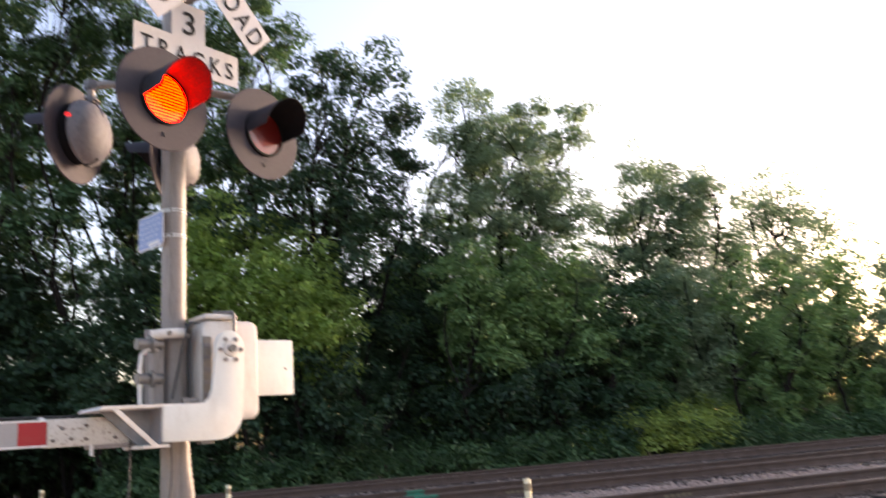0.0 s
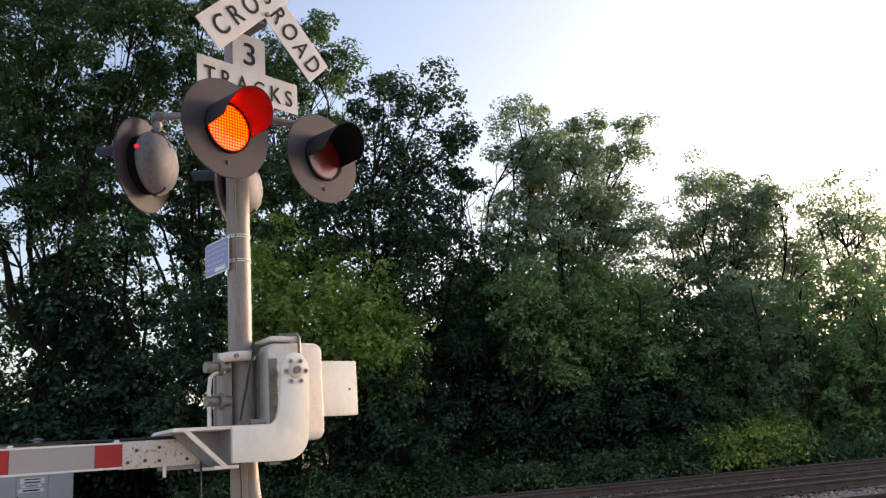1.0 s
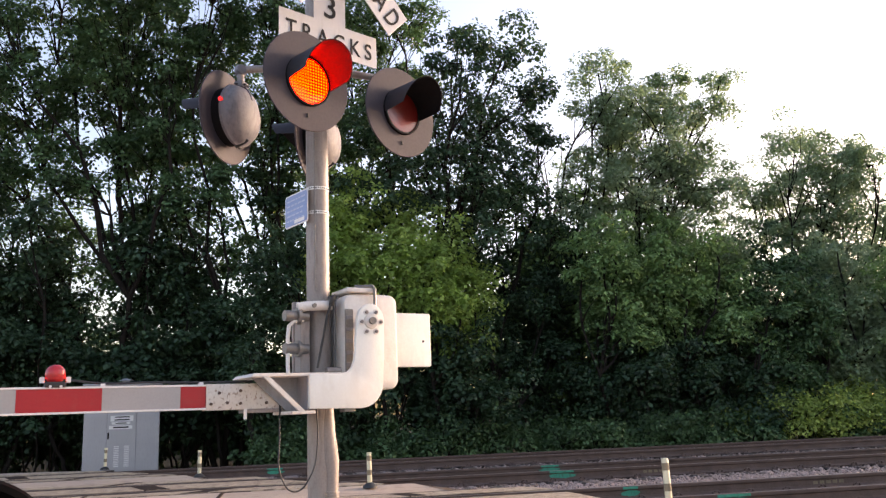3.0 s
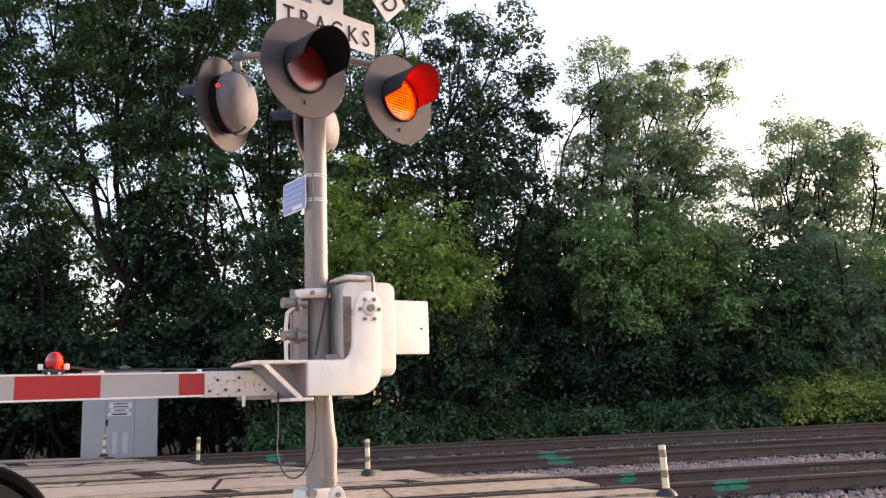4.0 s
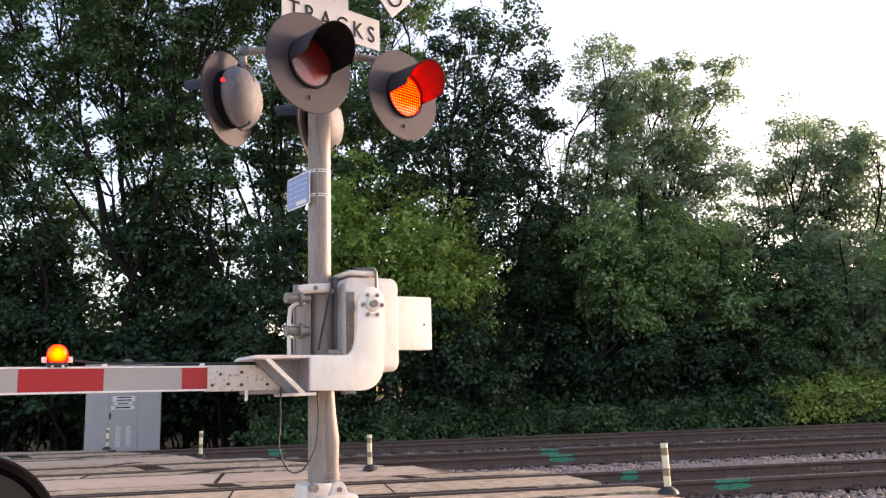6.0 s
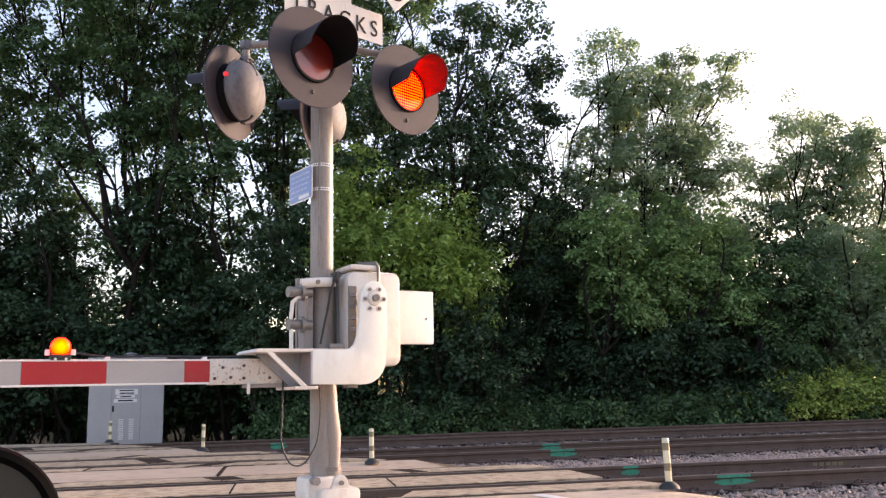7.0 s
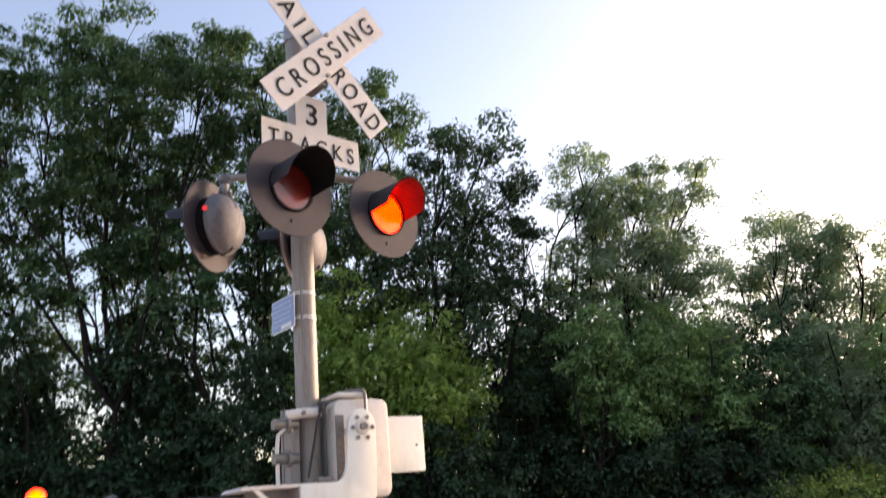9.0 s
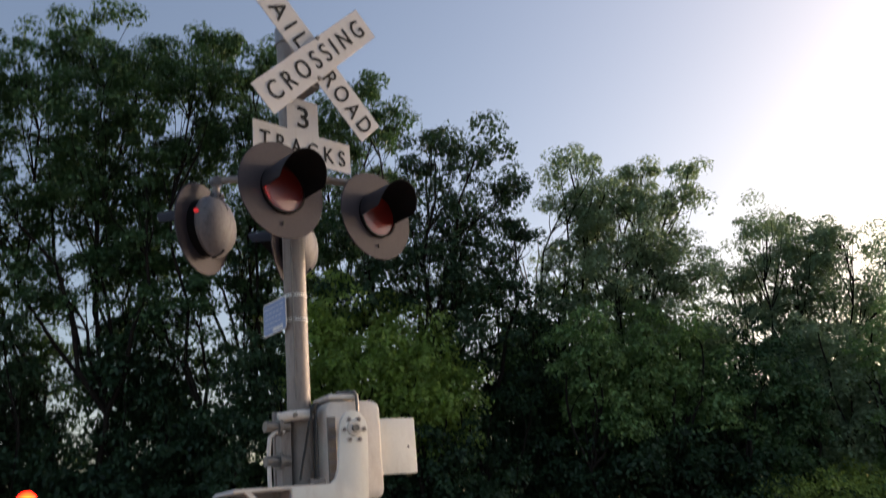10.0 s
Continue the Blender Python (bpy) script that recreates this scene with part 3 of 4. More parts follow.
# Light heads: front towards -y, disc centre at the origin.
def hood_mesh(spread, cut):
    bm = bmesh.new()
    n, rows = 28, 8
    outer, inner = [], []
    for i in range(rows + 1):
        f = i / rows
        reach = spread - 6 * f
        length = 0.27
        ro, ri = [], []
        for k in range(n + 1):
            u = -1 + 2 * k / n
            a = radians(90 + reach * u)
            y = -0.02 - length * f * (1 - cut * abs(u) ** 2)
            r = 0.156 + 0.004 * f
            ro.append(bm.verts.new((r * math.cos(a), y, r * math.sin(a))))
            ri.append(bm.verts.new(((r - 0.005) * math.cos(a), y, (r - 0.005) * math.sin(a))))
        outer.append(ro)
        inner.append(ri)
    for i in range(rows):
        for k in range(n):
            bm.faces.new((outer[i][k], outer[i][k + 1], outer[i + 1][k + 1], outer[i + 1][k])).material_index = 1
            bm.faces.new((inner[i][k], inner[i + 1][k], inner[i + 1][k + 1], inner[i][k + 1]))
        for k in (0, n):
            bm.faces.new((outer[i][k], outer[i + 1][k], inner[i + 1][k], inner[i][k]))
    for i in (0, rows):
        for k in range(n):
            bm.faces.new((outer[i][k], outer[i][k + 1], inner[i][k + 1], inner[i][k]))
    bmesh.ops.recalc_face_normals(bm, faces=bm.faces)
    return bm


def signal_head(at, label, front):
    """Bowl, round backboard, hood and the turning lamp drum. Returns the drum."""
    bowl = lathe([(0.17, 0.068), (0.198, 0.07), (0.202, 0.075), (0.202, 0.092), (0.193, 0.098), (0.188, 0.112), (0.176, 0.136), (0.154, 0.157), (0.12, 0.175), (0.08, 0.187), (0.04, 0.193), (0.0, 0.195)])
    head = part("signal_head", bowl, "bowl", signal, label, at, smooth=True)
    part("backboard", lathe([(0.15, 0.0), (0.15, -0.004), (0.301, -0.004), (0.305, 0.0), (0.301, 0.006), (0.15, 0.006), (0.15, 0.0)], 56), "black", head, "round faded black background disc", smooth=True)
    part("neck", lathe([(0.165, 0.004), (0.165, 0.07), (0.192, 0.07), (0.184, 0.03), (0.188, 0.004)], 40), "hood", head, smooth=True)
    hood = part("hood", hood_mesh(102, 0.34) if front else hood_mesh(82, 0.3), "hood", head, "visor hood, faded outside and black inside", smooth=True)
    hood.data.materials.append(M["faded_hood"])
    part("lens_rim", lathe([(0.141, -0.019), (0.141, -0.024), (0.155, -0.024), (0.155, -0.004), (0.148, -0.004), (0.148, -0.019), (0.141, -0.019)], 40), "hood", head, smooth=True)
    part("latch", box(-0.006, 0.006, -0.012, -0.003, -0.225, -0.2, 0.002), "rubber", head)
    part("roundel", tube([(0.19, 0.084, 0.045), (0.207, 0.084, 0.046)], 0.014, 14), "glow_dot", head, "small red side roundel")
    part("bowl_latch", tube([(0.02, 0.085, -0.212), (0.022, 0.12, -0.206), (0.02, 0.15, -0.196), (0.024, 0.172, -0.178)], [0.012, 0.007, 0.006, 0.009], 8), "rubber", head, smooth=True)
    part("latch_hook", tube([(-0.02, 0.08, -0.208), (-0.012, 0.1, -0.216), (0.012, 0.1, -0.216), (0.03, 0.085, -0.206)], 0.006, 8), "rubber", head, smooth=True)
    part("hinge_lug", box(-0.045, 0.045, 0.075, 0.14, 0.178, 0.225, 0.014), "bowl", head, smooth=True)
    part("hinge_strap", tube([(-0.05, 0.09, 0.2), (-0.02, 0.15, 0.196), (0.02, 0.15, 0.196), (0.05, 0.09, 0.2)], 0.006, 8), "rubber", head, smooth=True)
    part("rib", tube([(0.0, 0.105, 0.194), (0.0, 0.138, 0.179), (0.0, 0.162, 0.15), (0.0, 0.187, 0.09)], [0.01, 0.009, 0.008, 0.004], 8), "bowl", head, smooth=True)
    bm = lathe([(0.0, -0.016), (0.145, -0.012), (0.145, 0.012), (0.0, 0.016)], 40)
    lit = lathe([(0.0, -0.0175), (0.142, -0.0135)], 40)
    n_dark = len(bm.faces)
    merge(bm, lit)
    bm.faces.ensure_lookup_table()
    for i, f in enumerate(bm.faces):
        f.material_index = 1 if i >= n_dark else 0
    drum = part("lamp_drum", bm, "lens", head, "red lamp, one side lit diodes", smooth=True)
    drum.data.materials.append(M["led"])
    return drum


def light_heads():
    c = {"front_near": (-0.775, 4.62, 2.99, 46), "front_far": (-0.26, 5.25, 3.01, 46), "back_near": (-1.37, 5.08, 2.955, 252), "back_far": (-0.92, 5.7, 2.98, 256)}
    drums = {}
    for key, (x, y, z, turn) in c.items():
        m = from_world(x, y, z, turn)
        front = key.startswith("front")
        drums[key] = signal_head(m, "red flashing light facing the road" if front else "light facing away, its grey aluminium bowl seen", front)
        if not front:
            drums[key].matrix_basis = pose(0, 0, 0, 0, 0, 180)
        back = m @ Vector((0, 0.10, 0.205))
        zt = 3.27
        part("crossarm", tube([(0, 0, zt), (back.x * 0.8, back.y * 0.8, zt), (back.x * 0.97, back.y * 0.97, zt - 0.005), (back.x, back.y, zt - 0.04), (back.x, back.y, back.z)], 0.024, 14), "galv", signal, smooth=True)
        part("elbow", lathe([(0.0, -0.045), (0.03, -0.035), (0.042, 0.0), (0.03, 0.035), (0.0, 0.045)], 20), "bowl", signal, at=pose(back.x, back.y, zt - 0.01), smooth=True)
        wire("lead", [(back.x, back.y, zt - 0.02), (back.x * 1.02, back.y * 1.02, zt - 0.09), (back.x, back.y, back.z + 0.01)], 0.006, signal)
    part("arm_collar", tube([(0, 0, 3.19), (0, 0, 3.35)], 0.095, 24), "grey_cast_and_shade", signal, smooth=True)
    return drums


def crossbuck():
    turn = 43
    centre = from_world(-0.572, 4.83, 3.97, turn)
    for tilt, words, y in ((45, None, -0.012), (-45, "CROSSING", -0.035)):
        bm = box(-0.6, 0.6, -0.003, 0.003, -0.1145, 0.1145, 0.002, seg=1)
        blade = part("blade", bm, "sign", signal, "white crossbuck blade with black letters", centre @ pose(0, y, 0, 0, tilt, 0))
        if words:
            lettering("CROSSING", 0.125, 1.05, blade, pose(0, -0.0045, 0), spacing=1.55)
        else:
            lettering("RAIL", 0.135, 0.45, blade, pose(-0.345, -0.0045, 0), spacing=1.5)
            lettering("ROAD", 0.135, 0.45, blade, pose(0.345, -0.0045, 0), spacing=1.4)
    for z in (0.15, -0.15):
        part("bolt", tube([(0, -0.05, z), (0, -0.03, z)], 0.014, 8), "bolt", signal, at=centre)
    part("bracket", box(-0.03, 0.03, 0.0, 0.2, -0.2, -0.12, 0.004), "bolt", signal, at=centre)
    plate_at = from_world(-0.677, 4.90, 3.397, turn)
    out = [(-0.37, -0.115), (0.37, -0.115), (0.37, 0.095), (0.12, 0.095), (0.12, 0.33), (-0.12, 0.33), (-0.12, 0.095), (-0.37, 0.095)]
    plate = part("number_plate", extruded(out, -0.004, 0.0), "sign", signal, "white plate reading 3 TRACKS", plate_at)
    lettering("3", 0.15, 0.085, plate, pose(0, -0.0055, 0.2))
    lettering("TRACKS", 0.11, 0.65, plate, pose(0, -0.0055, -0.02), spacing=1.5)
    part("bracket", box(-0.03, 0.03, 0.0, 0.16, 0.0, 0.06, 0.004), "bolt", signal, at=plate_at)


def blue_plate():
    at = INTO @ pose(-0.925, 5.105, 2.34, 0, 0, -52)
    plate = part("notice_plate", extruded(rounded(-0.15, 0.15, -0.105, 0.105, 0.02), -0.003, 0.0), "trim", signal, "small blue notice plate with white border", at)
    part("notice_face", extruded(rounded(-0.142, 0.142, -0.097, 0.097, 0.016), -0.0055, -0.003), "blue", plate)
    rng = random.Random(2)
    for k in range(5):
        x = -0.12
        while x < 0.09:
            w = rng.uniform(0.02, 0.05)
            part("text_bar", box(x, min(x + w, 0.12), -0.0068, -0.0056, 0.06 - 0.032 * k, 0.070 - 0.032 * k), "pale_blue", plate)
            x += w + 0.012
    part("number_patch", box(-0.02, 0.11, -0.0072, -0.0057, -0.09, -0.068, 0), "trim", plate)


def mechanism():
    # Rear housing: the grey stands in for shade on its left side.
    body = part("gate_mechanism", extruded(rounded(0.092, 0.45, 1.205, 1.80, 0.05), -0.02, 0.14, 0.012), "grey_cast_and_shade", signal, "cast gate mechanism housing, grey darkened for the shade on its left side", smooth=True)
    part("front_cover", extruded(rounded(0.097, 0.455, 1.20, 1.775, 0.055), -0.175, -0.02, 0.022), "white", body, "white front cover with rounded corners", smooth=True)
    lid = box(0.11, 0.30, -0.19, 0.06, 1.782, 1.812, 0.01)
    part("lid", lid, "white", body, smooth=True)
    part("lid_strap", tube([(0.29, -0.2, 1.68), (0.29, -0.2, 1.80), (0.285, -0.18, 1.825), (0.2, -0.1, 1.83)], 0.011, 8), "bolt", body, smooth=True)
    for k in range(5):
        part("vent_slat", box(0.104, 0.15, -0.186, -0.179, 1.335 + 0.07 * k, 1.36 + 0.07 * k, 0.003), "bowl", body)
    # Dark slab proud of the cover, coloured as a shaded vent recess.
    part("dark_recess_slab", box(0.1, 0.155, -0.181, -0.17, 1.30, 1.68, 0.004), "bolt", body)
    # U-bolts, strap and back plate that hold the housing on the mast.
    part("mounting_plate", box(-0.155, 0.10, 0.02, 0.05, 1.29, 1.74, 0.006), "galv", signal)
    part("mounting_plate", box(-0.145, -0.085, -0.08, 0.05, 1.29, 1.70, 0.006), "galv", signal)
    for z in (1.64, 1.447):
        bm = tube([(-0.25, -0.10, z), (-0.175, -0.09, z), (-0.1745, -0.09, z), (-0.155, -0.088, z), (-0.1545, -0.088, z), (-0.10, -0.08, z)], [0.032, 0.032, 0.05, 0.05, 0.03, 0.03], 12)
        part("clamp_bolt", bm, "bolt", signal, smooth=True)
    strap = [(-0.17, -0.10, 1.69), (-0.10, -0.11, 1.70), (-0.03, -0.108, 1.705), (0.05, -0.10, 1.71)]
    part("strap", tube(strap, 0.03, 10), "white", signal, smooth=True)
    part("strap_bolt", tube([(-0.08, -0.15, 1.70), (-0.08, -0.09, 1.70)], 0.014, 8), "bolt", signal)
    part("rod", tube([(-0.228, -0.10, 1.30), (-0.23, -0.10, 1.50), (-0.222, -0.10, 1.58), (-0.19, -0.10, 1.61), (-0.13, -0.09, 1.615)], 0.012, 10), "white", signal, smooth=True)
    part("rod", tube([(0.03, -0.16, 1.30), (0.03, -0.155, 1.55), (0.045, -0.14, 1.72), (0.03, -0.1, 1.76)], 0.007, 8), "rubber", signal, smooth=True)
    wire("cable", [(0.06, -0.12, 1.74), (0.02, -0.15, 1.70), (-0.03, -0.15, 1.50), (-0.07, -0.16, 1.33)], 0.007, signal)
    wire("cable", [(0.06, -0.12, 1.76), (0.03, -0.15, 1.74), (0.03, -0.14, 1.70)], 0.016, signal)
    wire("cable", [(-0.05, -0.09, 1.10), (-0.05, -0.10, 0.9), (-0.1, -0.12, 0.72), (-0.2, -0.13, 0.64), (-0.28, -0.14, 0.72), (-0.285, -0.12, 0.95), (-0.27, -0.08, 1.13)], 0.0048, signal)


mast()
drums = light_heads()
crossbuck()
blue_plate()
mechanism()


# ---- the gate ----
gate = thing("crossing_gate", MAST, "lowered crossing gate with red and grey striped arm", "crossing gate")


def support_arms():
    hub = (0.222, 1.597)
    out = [(hub[0] + 0.087 * math.cos(radians(a)), hub[1] + 0.105 * math.sin(radians(a))) for a in range(0, 181, 12)]
    out += [(0.118, 1.42), (0.112, 1.37), (0.095, 1.325), (0.07, 1.30), (0.03, 1.289), (-0.165, 1.289), (-0.165, 1.096)]
    out += [(0.14, 1.09)] + [(0.15 + 0.145 * math.cos(radians(a)), 1.235 + 0.145 * math.sin(radians(a))) for a in range(-80, 1, 10)] + [(0.305, 1.45)]
    arm = part("support_arm", extruded(out, -0.285, -0.255, 0.004), "paler_white", gate, "white cast support arm bolted to the pivot", smooth=True)
    part("hub", tube([(hub[0], -0.32, hub[1]), (hub[0], -0.15, hub[1])], 0.021, 18), "bolt", arm, smooth=True)
    part("hub_ring", lathe([(0.02, -0.012), (0.042, -0.01), (0.048, 0.004), (0.02, 0.004)], 24), "white", arm, at=pose(hub[0], -0.287, hub[1]), smooth=True)
    for k in range(6):
        a = radians(60 * k)
        x, z = hub[0] + 0.062 * math.cos(a), hub[1] + 0.066 * math.sin(a) - 0.005
        part("washer", tube([(x, -0.284, z), (x, -0.288, z)], 0.0185, 14), "white", arm)
        part("bolt", tube([(x, -0.287, z), (x, -0.298, z), (x, -0.2985, z), (x, -0.305, z)], [0.0105, 0.0105, 0.006, 0.006], 6), "galv", arm)
    part("support_arm", extruded([(-0.16, 1.10), (0.10, 1.10), (0.25, 1.2), (0.28, 1.6), (0.16, 1.6), (0.09, 1.3), (-0.16, 1.289)], 0.19, 0.22, 0.004), "white", gate)
    part("top_plate", extruded([(-0.50, 1.277), (-0.48, 1.297), (0.06, 1.297), (0.06, 1.281)], -0.275, 0.10, 0.003), "white", gate, "bracket plate of the gate arm")
    part("brace", extruded([(-0.43, 1.277), (-0.395, 1.277), (-0.19, 1.085), (-0.225, 1.085)], -0.28, -0.262), "white", gate)
    part("bottom_ledge", box(-0.27, -0.13, -0.285, 0.05, 1.068, 1.086, 0.004), "white", gate)
    part("web", extruded([(-0.44, 1.278), (-0.16, 1.278), (-0.16, 1.09), (-0.24, 1.09)], -0.10, -0.088), "grey_cast_and_shade", gate)
    part("end_flange", box(-0.172, -0.150, -0.262, 0.05, 1.09, 1.285, 0.003), "grey_cast_and_shade", gate)
    part("pivot_stop", box(0.05, 0.12, -0.27, -0.2, 1.072, 1.092, 0.004), "bolt", gate)
    part("lug", tube([(-0.03, -0.2, 1.31), (0.06, -0.2, 1.31)], 0.022, 8), "bolt", gate)
    b = extruded(rounded(0.452, 0.768, 1.342, 1.685, 0.012), -0.02, 0.02, 0.004)
    part("counterweight", b, "paler_white", gate, "pale flat counterweight plate", smooth=True)
    # Black disc on the solid plate stands in for a hole's dark inside.
    part("counterweight_hole_disc", tube([(0.712, -0.0215, 1.505), (0.712, -0.015, 1.505)], 0.008, 10), "ink", gate)
    # Adapter channel that holds the striped arm.
    ad = part("adapter", box(-0.69, -0.24, -0.075, 0.02, 1.106, 1.25, 0.004), "stained", gate, "stained white adapter channel with bolts", smooth=True)
    for x, z in ((-0.665, 1.14), (-0.62, 1.20), (-0.575, 1.145), (-0.50, 1.21), (-0.50, 1.14), (-0.35, 1.14), (-0.30, 1.21)):
        part("bolt", tube([(x, -0.088, z), (x, -0.073, z)], 0.009, 6), "rust", ad)
    part("under_rail", box(-0.48, -0.23, -0.08, 0.03, 1.085, 1.106, 0.003), "galv", ad)
    part("pin", tube([(-0.475, -0.09, 1.05), (-0.475, -0.09, 1.11)], 0.01, 8), "white", ad)


def striped_arm():
    edges = [-0.69, -0.828, -1.229, -1.632, -2.035, -2.44, -2.845, -3.25, -3.65, -4.05, -4.45]
    for k, (b, a) in enumerate(zip(edges, edges[1:])):
        part("stripe", box(a + 0.0005, b - 0.0005, -0.066, -0.012, 1.119, 1.24), "red" if k % 2 == 0 else "silver", gate, "red sheeting band" if k % 2 == 0 else "grey reflective band")
    for z in (1.1105, 1.238):
        part("edge_strip", box(edges[-1], edges[0], -0.071, -0.007, z, z + 0.0105, 0.002), "trim", gate)
    for x in (-0.715, -1.225, -2.03):
        part("wire_clip", box(x - 0.012, x + 0.012, -0.06, -0.02, 1.247, 1.262, 0.003), "trim", gate)
    wire("lamp_cable", [(-0.42, -0.04, 1.262), (-0.72, -0.04, 1.262), (-1.0, -0.03, 1.266), (-1.22, -0.04, 1.264), (-1.40, -0.04, 1.285)], 0.006, gate)


def gate_lamp(x):
    holder = part("gate_lamp", box(x - 0.05, x + 0.05, -0.08, 0.0, 1.245, 1.275, 0.008), "rubber", gate, "red gate lamp in a black holder")
    for dx in (-0.062, 0.062):
        part("ear", box(x + dx - 0.012, x + dx + 0.012, -0.05, -0.03, 1.27, 1.30, 0.003), "trim", holder)
    for dx in (-0.025, 0.025):
        part("bolt", tube([(x + dx, -0.09, 1.25), (x + dx, -0.078, 1.25)], 0.007, 8), "trim", holder)
    prof = [(0.0, -0.034), (0.028, -0.03), (0.044, -0.016), (0.05, 0.0)]
    bm = lathe(prof, 28)
    n_lit = len(bm.faces)
    merge(bm, lathe([(r, -y) for r, y in prof], 28))
    bm.faces.ensure_lookup_table()
    for i, f in enumerate(bm.faces):
        f.material_index = 1 if i < n_lit else 0
    drum = part("lamp_drum", bm, "gate_lens", holder, "round red lamp lens, one side lit", pose(x, -0.04, 1.314), smooth=True)
    drum.data.materials.append(M["gate_led"])
    return drum


support_arms()
striped_arm()
gate_drum = gate_lamp(-1.454)


# ---- roadside things ----
def delineators():
    places = ((2.19, 8.85), (-1.24, 12.75), (-4.85, 16.4), (-8.25, 20.3))
    rng = random.Random(3)
    first = None
    for x, y in places:
        m = pose(x, y, -0.005, rng.uniform(-2, 2), rng.uniform(-3, 1), rng.uniform(0, 40))
        if first is None:
            first = thing("delineator_post", m, "pale yellow flexible delineator post on a black rubber base", "bollard", "posts along the crossing edge")
            part("base", tube([(0, 0, 0), (0, 0, 0.03), (0, 0, 0.07), (0, 0, 0.075)], [0.11, 0.10, 0.05, 0.04], 16), "rubber", first, smooth=True)
            part("tube", tube([(0, 0, 0.06), (0, 0, 0.50), (0, 0, 0.505)], [0.036, 0.036, 0.033], 18), "post", first, smooth=True)
            for z in (0.18, 0.385):
                part("band", tube([(0, 0, z), (0, 0, z + 0.075)], 0.0375, 18), "band", first, "worn darker reflective band", smooth=True)
        else:
            copy_thing(first, m)


def signal_cabinet():
    cab = thing("signal_cabinet", pose(-8.5, 21.9, -0.3, 0, 0, 19), "grey metal signal equipment cabinet with vented door", "cabinet")
    part("body", box(-0.92, 0.92, 0, 0.9, 0.1, 2.33, 0.02), "cabinet", cab)
    part("plinth", box(-0.95, 0.95, -0.02, 0.92, 0, 0.1, 0.01), "concrete", cab)
    part("roof", box(-0.97, 0.97, -0.06, 0.96, 2.33, 2.38, 0.015), "cabinet", cab)
    part("roof_vent", tube([(0.05, 0.4, 2.38), (0.05, 0.4, 2.46), (0.05, 0.4, 2.47), (0.05, 0.4, 2.53)], [0.1, 0.1, 0.2, 0.04], 16), "cabinet", cab)
    for x0, x1 in ((-0.9, -0.37), (-0.36, 0.34), (0.35, 0.9)):
        d = part("door", box(x0, x1, -0.02, 0.0, 0.16, 2.30, 0.006), "cabinet", cab)
        if x0 == -0.36:
            part("handle", box(x0 + 0.02, x0 + 0.06, -0.05, -0.02, 0.98, 1.14, 0.008), "hood", d)
            for c in (-0.12, 0.13):
                for k in range(12):
                    part("louvre", box(c - 0.06, c + 0.06, -0.03, -0.018, 0.28 + 0.045 * k, 0.3 + 0.045 * k, 0.003), "trim", d)
            for x0n, x1n, z0n, z1n, bars in ((-0.28, 0.27, 1.42, 1.56, 2), (-0.25, 0.2, 1.34, 1.4, 1), (-0.31, 0.25, 1.22, 1.31, 1)):
                n = part("notice", box(x0n, x1n, -0.024, -0.0195, z0n, z1n, 0.001), "trim", d, "small white printed notice")
                for k in range(bars):
                    hz = (z1n - z0n) / bars
                    part("text_bar", box(x0n + 0.1, x1n - 0.09, -0.0255, -0.0238, z0n + hz * (k + 0.3), z0n + hz * (k + 0.7)), "ink", n)
    for x in (-0.365, 0.345):
        part("seam", box(x - 0.005, x + 0.005, -0.0235, -0.018, 0.16, 2.3), "grey_cast_and_shade", cab)


def door_mirror():
    m = thing("car_door_mirror", pose(-0.482, 0.85, 0.92, 0, 0, 28), "black plastic door mirror of a car beside the crossing", "car mirror")
    # A deep rounded shell with a rolled rim, and the glass set back in it.
    shell = lathe([(0.072, -0.034), (0.078, -0.042), (0.084, -0.038), (0.086, -0.02), (0.082, 0.01), (0.068, 0.035), (0.045, 0.05), (0.0, 0.056)], 48)
    part("housing", shell, "car", m, smooth=True)
    part("mirror_glass", lathe([(0.0, -0.03), (0.076, -0.03), (0.076, -0.024), (0.0, -0.024)], 48), "painted_glass", m, "mirror glass, its dim reflection painted grey", smooth=True)
    part("stalk", tube([(0.0, 0.0, -0.07), (0.0, 0.01, -0.2), (-0.05, 0.02, -0.9)], [0.03, 0.03, 0.04], 12), "car", m, smooth=True)


delineators()
signal_cabinet()
door_mirror()


